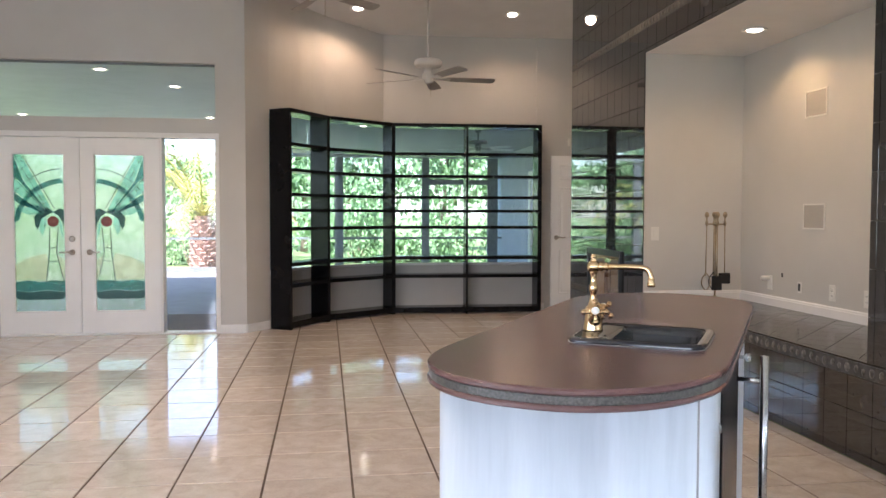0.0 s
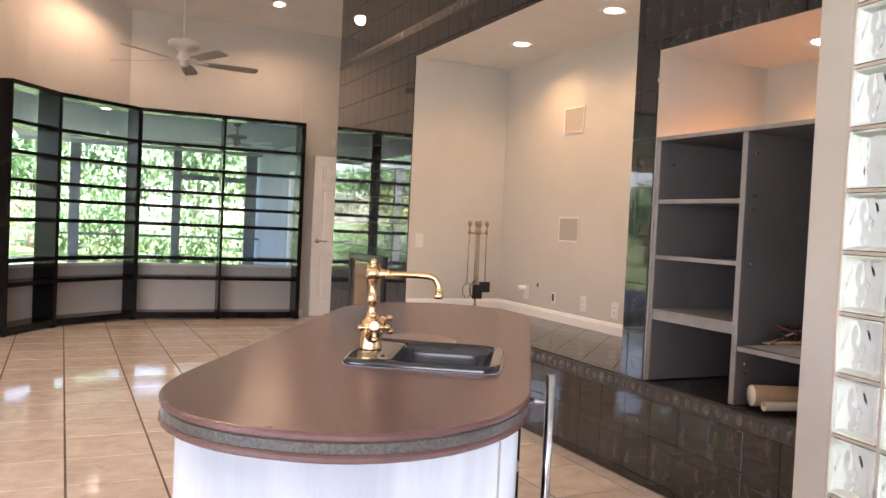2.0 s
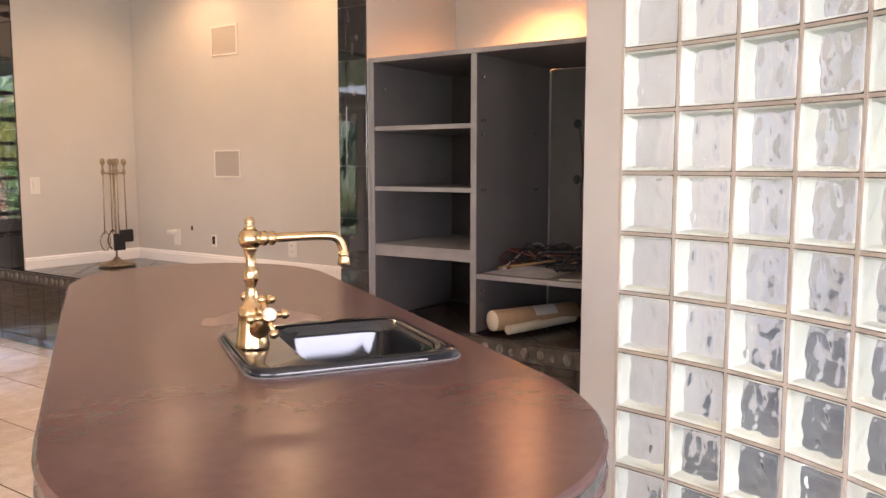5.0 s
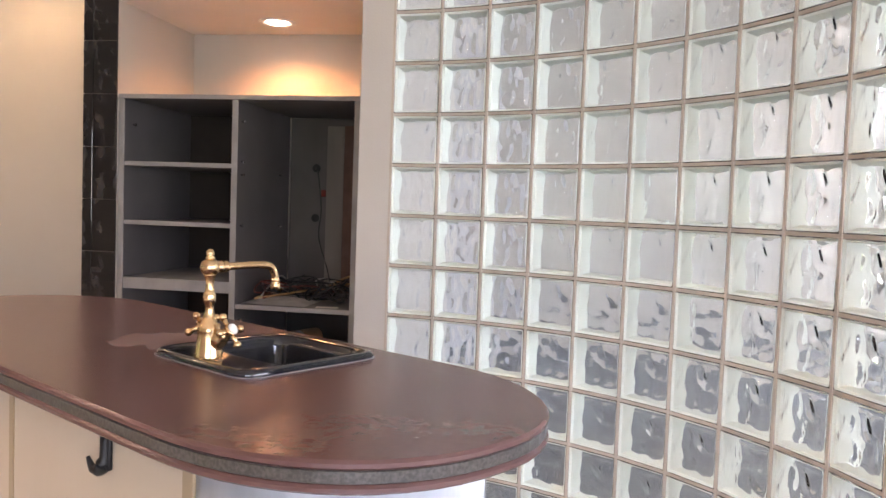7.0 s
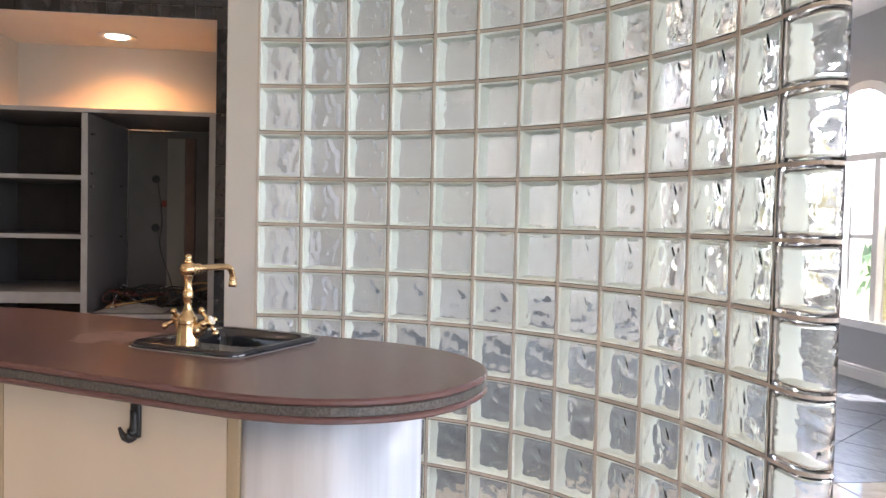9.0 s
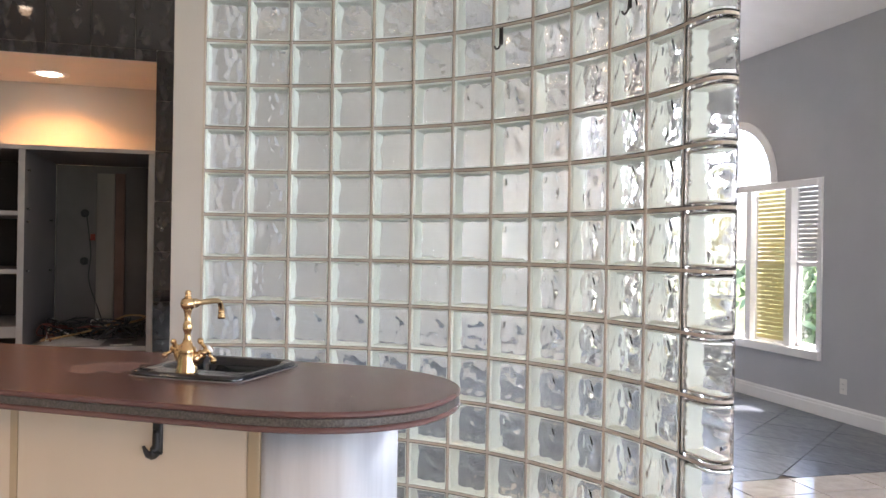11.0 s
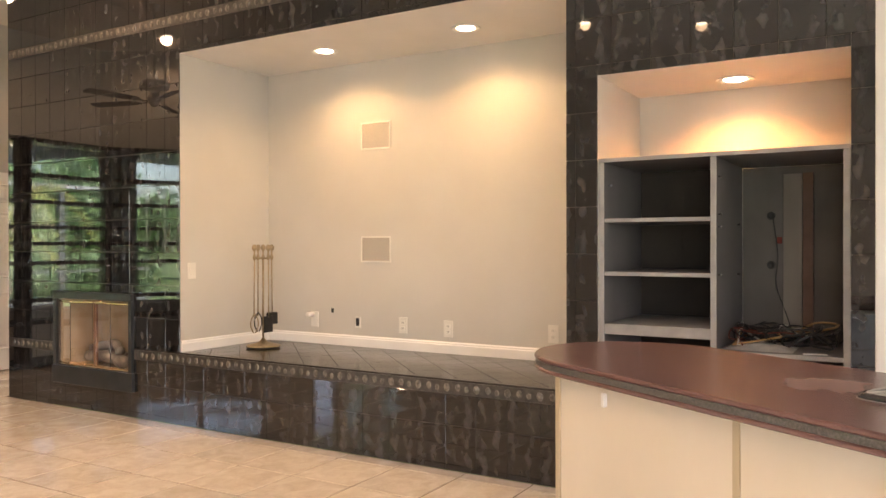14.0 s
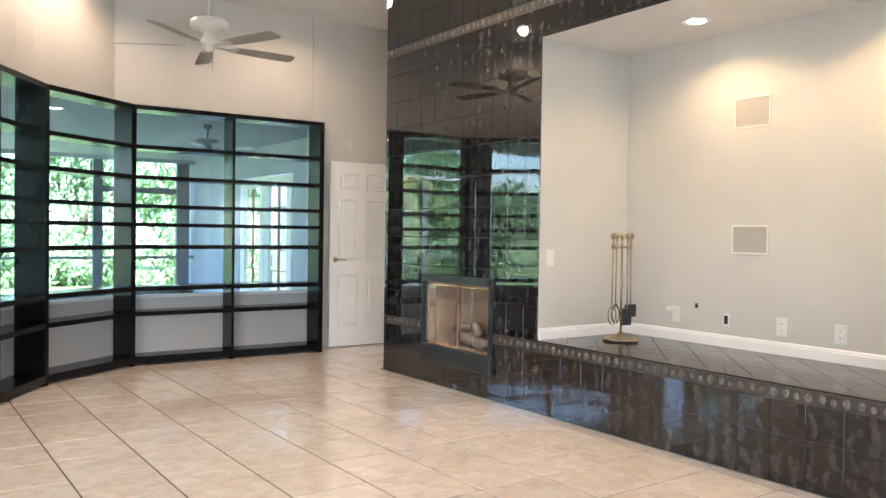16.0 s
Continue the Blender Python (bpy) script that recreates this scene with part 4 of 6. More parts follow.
# ---- black bay shelf ----
bay = thing("bay_bookcase", "tall black lacquered open bookcase following the bay window", "bookcase", pose(0, 0, 0))
BF = [(-3.11, 5.25), (-2.71, 5.885), (-1.91, 6.475), (-0.045, 6.42)]
BN = [(-0.82, 0.57), (-0.74, 0.67), (-0.36, 0.93), (0.0, 1.0)]
BD = 0.27
BOARDS = [(0.02, 0.085), (0.458, 0.50), (0.690, 0.732), (1.078, 1.116), (1.285, 1.321), (1.458, 1.492), (1.722, 1.758), (2.00, 2.038), (2.36, 2.402)]


def upright(i, t, wide=0.03):
    (x, y), (nx, ny) = i
    tx, ty = -ny, nx
    quad = [(x + tx * wide / 2, y + ty * wide / 2), (x - tx * wide / 2, y - ty * wide / 2), (x - tx * wide / 2 + nx * BD, y - ty * wide / 2 + ny * BD), (x + tx * wide / 2 + nx * BD, y + ty * wide / 2 + ny * BD)]
    bm = bmesh.new()
    prism(bm, quad, 0.0, 2.40)
    return part("upright", bm, BLACKGLOSS, bay, "tall black upright")


for k, w in ((0, 0.035), (1, 0.045), (2, 0.05), (3, 0.05)):
    upright((BF[k], BN[k]), 0, w)
mid = (-0.98, 6.448)
upright((mid, (0.03, 1.0)), 0, 0.026)
stops = [(BF[0], BN[0]), (BF[1], BN[1]), (BF[2], BN[2]), (mid, (0.03, 1.0)), (BF[3], BN[3])]
for (a, na), (b, nb) in zip(stops, stops[1:]):
    d = Vector((b[0] - a[0], b[1] - a[1])).normalized() * 0.018
    for z0, z1 in BOARDS:
        bm = bmesh.new()
        a2, b2 = (a[0] + d.x, a[1] + d.y), (b[0] - d.x, b[1] - d.y)
        prism(bm, [(a2[0] + na[0] * 0.004, a2[1] + na[1] * 0.004), (b2[0] + nb[0] * 0.004, b2[1] + nb[1] * 0.004), (b2[0] + nb[0] * (BD - 0.004), b2[1] + nb[1] * (BD - 0.004)),
                   (a2[0] + na[0] * (BD - 0.004), a2[1] + na[1] * (BD - 0.004))], z0, z1)
        part("shelf_board", bm, BLACKGLOSS, bay)
# bay window glass and sill
bayglass = thing("window_bay", "wide clear bay window behind the black bookcase", "window", pose(0, 0, 0), kind="structure")
mid_line = offset(curve, 0.07)
for i in range(5, len(curve) - 1):
    a, b = mid_line[i], mid_line[i + 1]
    n = Vector((-(b[1] - a[1]), b[0] - a[0])).normalized() * 0.003
    bm = prism(bmesh.new(), [a, b, (b[0] + n.x, b[1] + n.y), (a[0] + n.x, a[1] + n.y)], 0.62, 2.39)
    g = part("pane", bm, BAYGLASS, bayglass)
    g.visible_shadow = False
inn, outl = offset(curve, -0.012), offset(curve, 0.06)
bm = bmesh.new()
for i in range(5, len(curve) - 1):
    prism(bm, [inn[i], inn[i + 1], outl[i + 1], outl[i]], 0.604, 0.632)
part("window_sill", bm, TRIM, bayglass, "white window sill")

# ---- panelled interior door ----


def panelled_door(name, m, width, height, label):
    d = thing(name, label, "door", m, kind="structure")
    part("door_leaf", box(bmesh.new(), 0, width, 0.006, 0.04, 0.008, height, 0.003), DOORPAINT, d)
    stile = 0.11
    cols = ((stile, width / 2 - 0.05), (width / 2 + 0.05, width - stile))
    for z0, z1 in ((0.22, 0.80), (0.95, 1.62), (1.72, height - 0.12)):
        for x0, x1 in cols:
            bm = bmesh.new()
            rings = []
            for inset, y in ((0.0, 0.0065), (0.008, -0.004), (0.018, 0.004), (0.030, 0.004), (0.05, -0.004)):
                rings.append([bm.verts.new(c) for c in ((x0 + inset, y, z0 + inset), (x1 - inset, y, z0 + inset), (x1 - inset, y, z1 - inset), (x0 + inset, y, z1 - inset))])
            for a, b in zip(rings, rings[1:]):
                for i in range(4):
                    bm.faces.new((a[i], a[(i + 1) % 4], b[(i + 1) % 4], b[i]))
            bm.faces.new(rings[-1])
            part("panel", bm, DOORPAINT, d)
    return d


def lever(parent, x, z, y, way, mat):
    bm = bmesh.new()
    lathe(bm, [(0.030, 0), (0.030, 0.005), (0.024, 0.010), (0.011, 0.012), (0.010, 0.045), (0.013, 0.05)], 20, Matrix.Translation((x, y, z)) @ pose(0, 0, 0, 90, 0, 0))
    tube(bm, bend([(x, y - 0.045, z), (x + way * 0.04, y - 0.048, z + 0.004), (x + way * 0.08, y - 0.048, z - 0.002), (x + way * 0.115, y - 0.046, z + 0.006)], 4), [0.010] * 4 + [0.009] * 4 + [0.008] * 4 + [0.006], 10)
    return part("door_handle", bm, mat, parent, "satin nickel lever handle", True)


NICKEL = material("satin_nickel", (0.50, 0.46, 0.41), 0.28, 1.0, color2=(0.44, 0.40, 0.36), scale=30)
d1 = panelled_door("door_1", pose(0.165, 6.630, 0), 0.80, 2.03, "white six-panel interior door folded back flat against the wall")
lever(d1, 0.07, 0.96, 0.006, 1, NICKEL)
tagged(finish("door_sensor", box(bmesh.new(), 0.40, 0.43, 6.67, 6.699, 2.16, 2.26, 0.004), PLATE), "small white door sensor on the wall", "sensor")

# ---- front doors ----


def piece(bm, pts, x0, z0, mirror, y0, y1):
    out = []
    for u, v in pts:
        out.append((x0 + ((0.485 - u) if mirror else u), v + z0))
    lo = [bm.verts.new((x, y0, z)) for x, z in out]
    hi = [bm.verts.new((x, y1, z)) for x, z in out]
    n = len(lo)
    bm.faces.new(lo)
    bm.faces.new(hi[::-1])
    for i in range(n):
        bm.faces.new((lo[i], hi[i], hi[(i + 1) % n], lo[(i + 1) % n]))


def stained_panel(parent, x0, z0, mirror):
    """A palm by the sea in coloured glass, 0.485 wide and 1.61 high."""
    w, h = 0.485, 1.61
    art = part("stained_panel", boxes((x0, x0 + w, 5.165, 5.170, z0, z0 + h)), MINT, parent, "mint frosted stained glass panel")
    art.visible_shadow = False

    def add(name, mat, *polys):
        bm = bmesh.new()
        for p in polys:
            piece(bm, p, x0, z0, mirror, 5.158, 5.164)
        g = part(name, bm, mat, art)
        g.visible_shadow = False
    arc = lambda r0, r1, a0, a1, cx=0.50, cz=0.86: [(cx + r * math.cos(math.radians(a)), cz + r * math.sin(math.radians(a)))
                                                   for r, sweep in ((r0, range(a0, a1 + 1, 6)), (r1, range(a1, a0 - 1, -6))) for a in sweep]
    add("arch_band", TEAL, [p for p in arc(0.46, 0.51, 92, 174)])
    add("upper_arch", LEAD, [p for p in arc(0.605, 0.612, 92, 150)])
    add("frond", SEAFOAM, [(0.0, 1.61), (0.07, 1.61), (0.36, 1.05), (0.33, 1.03), (0.10, 1.34)], [(0.0, 1.36), (0.05, 1.34), (0.31, 1.02), (0.28, 1.01), (0.0, 1.24)],
        [(0.0, 1.06), (0.15, 1.07), (0.29, 1.00), (0.14, 0.99)])
    add("frond", TEAL, [(0.0, 1.59), (0.09, 1.34), (0.325, 1.03), (0.315, 1.02), (0.055, 1.34), (0.0, 1.38)], [(0.0, 1.22), (0.27, 1.02), (0.24, 1.02), (0.0, 1.14)],
        [(0.02, 1.12), (0.20, 1.10), (0.33, 1.03), (0.20, 1.04)])
    add("frond", PALEGREEN, [(0.09, 1.58), (0.12, 1.54), (0.385, 1.06), (0.365, 1.05)])
    add("frond", DEEPTEAL, [(0.19, 0.97), (0.25, 1.04), (0.33, 1.06), (0.38, 1.02), (0.33, 1.00), (0.27, 0.96), (0.22, 0.84), (0.20, 0.88)],
        [(0.37, 1.02), (0.44, 1.06), (0.485, 1.04), (0.485, 0.84), (0.465, 0.92), (0.43, 0.98)])
    add("frond", SEAFOAM, [(0.25, 0.95), (0.30, 0.97), (0.31, 0.90), (0.27, 0.78), (0.24, 0.84)], [(0.43, 0.94), (0.46, 0.90), (0.47, 0.74), (0.44, 0.84)])
    add("leading", LEAD, [(0.0, 1.612), (0.004, 1.612), (0.33, 1.03), (0.325, 1.03)], [(0.088, 1.60), (0.094, 1.60), (0.39, 1.06), (0.385, 1.055)], [(0.0, 1.372), (0.0, 1.378), (0.31, 1.022), (0.305, 1.018)])
    ball_bm = bmesh.new()
    ring = [(0.375 + 0.055 * math.cos(a), 0.925 + 0.055 * math.sin(a)) for a in [i * math.pi / 9 for i in range(18)]]
    piece(ball_bm, ring, x0, z0, mirror, 5.150, 5.157)
    part("coconut", ball_bm, REDGLASS, art, "round dark red glass").visible_shadow = False
    add("trunk", PALEGREEN, [(0.34, 0.86), (0.42, 0.86), (0.40, 0.60), (0.47, 0.30), (0.30, 0.30), (0.33, 0.58)])
    add("trunk_line", LEAD, [(0.33, 0.64), (0.41, 0.66), (0.41, 0.667), (0.33, 0.647)], [(0.32, 0.50), (0.42, 0.52), (0.42, 0.527), (0.32, 0.507)],
        [(0.336, 0.86), (0.342, 0.86), (0.332, 0.58), (0.30, 0.30), (0.294, 0.30), (0.326, 0.58)], [(0.418, 0.86), (0.424, 0.86), (0.406, 0.60), (0.474, 0.30), (0.468, 0.30), (0.398, 0.60)])
    add("beach", SAND, [(0.0, 0.48), (0.14, 0.56), (0.30, 0.60), (0.32, 0.50), (0.29, 0.32), (0.0, 0.32)], [(0.41, 0.58), (0.485, 0.52), (0.485, 0.32), (0.47, 0.32)])
    add("sea", TEAL, [(0.0, 0.30), (0.12, 0.32), (0.24, 0.30), (0.36, 0.32), (0.485, 0.31), (0.485, 0.20), (0.30, 0.22), (0.12, 0.20), (0.0, 0.22)])
    add("sea_floor", DEEPTEAL, [(0.0, 0.215), (0.12, 0.195), (0.30, 0.215), (0.485, 0.195), (0.485, 0.155), (0.45, 0.12), (0.04, 0.12), (0.0, 0.15)])
    bm = bmesh.new()
    for q in ((x0 - 0.016, x0 - 0.001, 5.142, 5.16, z0 - 0.016, z0 + h + 0.016), (x0 + w + 0.001, x0 + w + 0.016, 5.142, 5.16, z0 - 0.016, z0 + h + 0.016),
              (x0, x0 + w, 5.142, 5.16, z0 - 0.016, z0 - 0.001), (x0, x0 + w, 5.142, 5.16, z0 + h + 0.001, z0 + h + 0.016)):
        box(bm, *q, bevel=0.003)
    part("glazing_bead", bm, DOORPAINT, parent)


for k, (x0, x1, gx) in enumerate(((-6.032, -5.243, -5.884), (-5.237, -4.447, -5.095))):
    d = thing("door_%d" % (k + 2), "white entry door with a stained glass palm panel", "door", pose(0, 0, 0), "entry doors", "structure")
    bm = boxes((x0, gx, 5.15, 5.19, 0.02, 2.04), (gx + 0.485, x1, 5.15, 5.19, 0.02, 2.04), (gx, gx + 0.485, 5.15, 5.19, 0.02, 0.255), (gx, gx + 0.485, 5.15, 5.19, 1.865, 2.04))
    part("door_leaf", bm, DOORPAINT, d)
    stained_panel(d, gx, 0.255, k == 1)
    lever(d, -5.325 if k == 0 else -5.155, 0.862, 5.15, -1 if k == 0 else 1, NICKEL)
    if k == 0:
        part("deadbolt", lathe(bmesh.new(), [(0.032, 0), (0.032, 0.006), (0.026, 0.014), (0.02, 0.016)], 20, Matrix.Translation((-5.325, 5.15, 1.0)) @ pose(0, 0, 0, 90, 0, 0)),
             NICKEL, d, "round satin nickel deadbolt", True)
bm = boxes((-6.06, -6.034, 5.105, 5.27, 0, 2.045), (-4.445, -4.415, 5.105, 5.27, 0, 2.045), (-6.06, -3.84, 5.105, 5.27, 2.046, 2.10), (-3.882, -3.838, 5.104, 5.269, 0, 2.045),
           (-6.06, -3.88, 5.11, 5.268, 0.0, 0.018), bevel=0.003)
structure("trim_front_door", bm, TRIM, "white frame round doors and sidelight", "trim")
w = thing("window_1", "tall clear sidelight beside the front doors", "window", pose(0, 0, 0), kind="structure")
part("pane", boxes((-4.415, -3.882, 5.17, 5.176, 0.02, 2.045)), GLASS, w).visible_shadow = False
w = thing("window_2", "long transom window above the front doors", "window", pose(0, 0, 0), kind="structure")
part("pane", boxes((-6.6, -3.875, 5.20, 5.206, 2.25, 2.824)), GLASS, w).visible_shadow = False
part("window_frame", boxes((-6.6, -3.875, 5.19, 5.215, 2.80, 2.824), bevel=0.002), BRONZE, w, "thin dark transom frame")

# ---- baseboards ----


def baseboard(a, b, z, depth=0.014, high=0.10):
    a, b = Vector(a), Vector(b)
    d = (b - a).normalized()
    n = Vector((d.y, -d.x))
    bm = bmesh.new()
    prof = [(0, 0), (depth, 0), (depth, high * 0.72), (depth * 0.7, high * 0.80), (depth * 0.75, high * 0.88), (depth * 0.3, high), (0, high)]
    rings = []
    for p in (a, b):
        rings.append([bm.verts.new((p.x + n.x * q, p.y + n.y * q, z + h)) for q, h in prof])
    for i in range(len(prof)):
        k = (i + 1) % len(prof)
        bm.faces.new((rings[0][i], rings[0][k], rings[1][k], rings[1][i]))
    bm.faces.new(rings[0])
    bm.faces.new(rings[1][::-1])
    return structure("baseboard", bm, TRIM, "white moulded baseboard", "baseboard")


baseboard((0.004, 3.089), (DEEP, 3.089), 0.518, high=0.082)
baseboard((DEEP - 0.001, 3.075), (DEEP - 0.001, ALC[0]), 0.518, high=0.082)
baseboard((-3.838, 5.119), (-3.575, 5.119), 0.0, high=0.09)
baseboard((-3.569, 5.121), (-3.36, 5.405), 0.0, high=0.09)
baseboard((0.0, 6.699), (0.094, 6.699), 0.0, high=0.09)
baseboard((4.1, -6.0), (-7.3, -6.0), 0.0, high=0.12)

# ---- fireplace ----
fp = thing("fireplace_insert", "black steel fireplace with bifold glass doors standing ajar", "fireplace", pose(0, 4.06, 0))
part("surround", boxes((-0.032, -0.004, -0.475, 0.475, 0.86, 0.918), (-0.032, -0.004, -0.475, -0.44, 0.33, 0.86), (-0.032, -0.004, 0.44, 0.475, 0.33, 0.86), bevel=0.004), IRON, fp, "black steel surround")
part("base_panel", box(bmesh.new(), -0.036, -0.004, -0.485, 0.485, 0.19, 0.33, 0.005), IRON, fp, "dark steel base panel")
part("firebox", boxes((0.36, 0.38, -0.40, 0.40, 0.33, 0.86), (0.006, 0.38, -0.425, -0.40, 0.33, 0.86), (0.006, 0.38, 0.40, 0.425, 0.33, 0.86), (0.006, 0.38, -0.425, 0.425, 0.305, 0.33),
                      (0.006, 0.38, -0.425, 0.425, 0.86, 0.885)), FIREBRICK, fp, "tan refractory firebox")
for k, (a, b, r) in enumerate((((0.08, -0.26, 0.38), (0.12, 0.24, 0.40), 0.045), ((0.18, -0.22, 0.39), (0.22, 0.26, 0.38), 0.05), ((0.10, -0.18, 0.46), (0.20, 0.05, 0.50), 0.035), ((0.12, 0.20, 0.46), (0.2, -0.04, 0.48), 0.035))):
    part("log", tube(bmesh.new(), bend([a, ((a[0] + b[0]) / 2 + 0.01, (a[1] + b[1]) / 2, (a[2] + b[2]) / 2 + 0.02), b], 4), [r * (1 + 0.12 * math.sin(i * 2.1 + k)) for i in range(9)], 10), LOG, fp, "grey ceramic log", True)
for y0, y1, swing in ((-0.437, -0.235, 4), (-0.23, -0.03, -4), (0.02, 0.23, 14), (0.235, 0.437, -12)):
    m = pose(-0.020, (y0 + y1) / 2, 0, 0, 0, swing)
    hw = (y1 - y0) / 2
    leaf = part("glass_door", boxes((-0.003, 0.003, -hw, hw, 0.36, 0.83), m=m), GLASS, fp, "clear glass fire door")
    leaf.visible_shadow = False
    for z0 in (0.832, 0.345):
        part("brass_rail", boxes((-0.007, 0.007, -hw, hw, z0, z0 + 0.013), bevel=0.002, m=m), BRASS, leaf, "thin brass rail")
part("pull", box(bmesh.new(), -0.058, -0.034, 0.05, 0.23, 0.352, 0.372, 0.006), WOOD, fp, "light wooden pull")
part("post", boxes((0.004, 0.024, -0.022, 0.012, 0.345, 0.845)), material("rusty_post", (0.16, 0.07, 0.03), 0.6, color2=(0.24, 0.11, 0.05), scale=12), fp, "rusty brown centre post")

# ---- fireplace tools ----
tools = thing("fire_tool_set", "aged brass fireplace tool set on a round base", "fire tools", pose(0.50, 2.775, 0.526))
part("base", lathe(bmesh.new(), [(0.125, 0), (0.127, 0.006), (0.115, 0.013), (0.07, 0.022), (0.03, 0.035), (0.015, 0.055), (0.012, 0.06)], 28), AGED, tools, "round stepped base", True)
part("stem", tube(bmesh.new(), [(0, 0, 0.05), (0, 0, 0.66)], 0.0075), AGED, tools, "", True)
bm = bmesh.new()
tube(bm, [(-0.075, 0.02, 0.655), (0.075, -0.02, 0.655)], 0.007)
tube(bm, [(-0.02, -0.075, 0.655), (0.02, 0.075, 0.655)], 0.007)
part("rack", bm, AGED, tools, "crossed hanger", True)
for k, (x, y) in enumerate(((-0.07, 0.02), (0.07, -0.02), (-0.02, -0.07), (0.02, 0.07), (0, 0))):
    bm = bmesh.new()
    lathe(bm, [(0.006, 0.64), (0.014, 0.66), (0.010, 0.675), (0.006, 0.69), (0.007, 0.71), (0.015, 0.718), (0.019, 0.732), (0.016, 0.746), (0.008, 0.755), (0.003, 0.758)], 14, Matrix.Translation((x, y, 0)))
    if k < 4:
        tube(bm, [(x, y, 0.645), (x * 1.05, y * 1.05, 0.22)], 0.0045, 8)
    tool = part("tool", bm, AGED, tools, "turned brass handle and rod", True)
    if k == 1:
        part("brush_head", box(bmesh.new(), x - 0.045, x + 0.05, y - 0.016, y + 0.016, 0.16, 0.25, 0.008), BLACK, tool, "black bristle brush")
    elif k == 2:
        b2 = bmesh.new()
        box(b2, x - 0.045, x + 0.045, y - 0.004, y + 0.004, 0.11, 0.23, 0.003)
        part("shovel_blade", b2, BLACK, tool, "black steel shovel")
    elif k in (0, 3):
        b2 = bmesh.new()
        for s in (1, -1):
            tube(b2, bend([(x, y, 0.25), (x + s * 0.035, y, 0.20), (x + s * 0.036, y, 0.15), (x + s * 0.008, y, 0.105)], 4), 0.0045, 8)
        part("tongs", b2, AGED if k == 0 else BLACK, tool, "curved tongs", True)

# ---- speakers, plates ----


def speaker(z0, z1):
    s = thing("wall_speaker", "square beige in-wall speaker grille flush with the wall", "speaker", pose(DEEP, 2.03, (z0 + z1) / 2), "alcove speakers")
    hy, hz = 0.135, (z1 - z0) / 2
    part("frame", boxes((-0.009, -0.001, -hy, hy, hz - 0.012, hz), (-0.009, -0.001, -hy, hy, -hz, -hz + 0.012), (-0.009, -0.001, -hy, -hy + 0.012, -hz + 0.012, hz - 0.012),
                        (-0.009, -0.001, hy - 0.012, hy, -hz + 0.012, hz - 0.012), bevel=0.002), PLATE, s, "off-white plastic frame")
    part("grille", box(bmesh.new(), -0.006, -0.001, -hy + 0.012, hy - 0.012, -hz + 0.012, hz - 0.012, 0.001), GRILLE, s, "beige grille cloth")


speaker(1.985, 2.189)
speaker(1.150, 1.343)


def plate(name, m, label, kind="blank", mat=PLATE, w=0.073, h=0.117):
    """A cover plate facing the local -x side."""
    s = thing(name, label, "wall plate", m)
    part("cover", box(bmesh.new(), -0.006, -0.0005, -w / 2, w / 2, -h / 2, h / 2, 0.0025), mat, s)
    if kind == "outlet":
        for z in (0.02, -0.02):
            o = part("socket", box(bmesh.new(), -0.0085, -0.006, -0.017, 0.017, z - 0.014, z + 0.014, 0.004), mat, s)
            for y in (-0.006, 0.006):
                part("slot", boxes((-0.009, -0.0084, y - 0.0012, y + 0.0012, z - 0.006, z + 0.006)), BLACK, o)
    elif kind == "switch":
        for y in ((0,) if w < 0.1 else (-0.03, 0.03)):
            part("rocker", box(bmesh.new(), -0.010, -0.006, y - 0.016, y + 0.016, -0.032, 0.032, 0.003), mat, s)
    return s


BW = DEEP
plate("wall_outlet", pose(BW, 1.791, 0.696), "white duplex outlet on the alcove wall", "outlet")
plate("wall_outlet", pose(BW, 1.412, 0.690), "white duplex outlet on the alcove wall", "outlet")
plate("wall_outlet", pose(BW, 0.623, 0.698), "white duplex outlet on the alcove wall", "outlet")
cj = plate("cable_jack", pose(BW, 2.612, 0.705), "white cable jack plate with a round fitting")
part("fitting", lathe(bmesh.new(), [(0.018, 0), (0.02, 0.01), (0.02, 0.06), (0.012, 0.065)], 14, pose(-0.006, 0.02, 0.035, 0, -90, 0)), PLATE, cj, "", True)
ob = plate("open_box", pose(BW, 2.196, 0.699), "open wall box with a pale rim", "blank", PLATE, 0.05, 0.085)
part("opening", boxes((-0.0075, -0.0062, -0.014, 0.016, -0.026, 0.032)), BLACK, ob, "dark opening")
tagged(finish("wall_hole", box(bmesh.new(), BW - 0.003, BW - 0.0006, 2.428, 2.452, 0.762, 0.795, 0.001), BLACK), "small square dark hole in the wall", "hole")
plate("light_switch", pose(0.10, 3.09, 1.095, 0, 0, 90), "white rocker light switch on the alcove wall", "switch")
sw = Vector((-3.57 + 0.10, 5.12 + 0.137, 0))
ang = math.degrees(math.atan2(0.30, 0.22))
for z, k in ((1.27, "switch"), (1.12, "switch"), (0.36, "outlet")):
    plate("light_switch" if k == "switch" else "wall_outlet", Matrix.Translation((sw.x, sw.y, z)) @ Matrix.Rotation(math.radians(ang - 270 + 180), 4, "Z"), "white plate on the angled wall", k)
plate("wall_outlet", pose(1.0, -6.0, 0.27, 0, 0, -90), "white outlet on the grey wall", "outlet")

# ---- recessed lamps ----


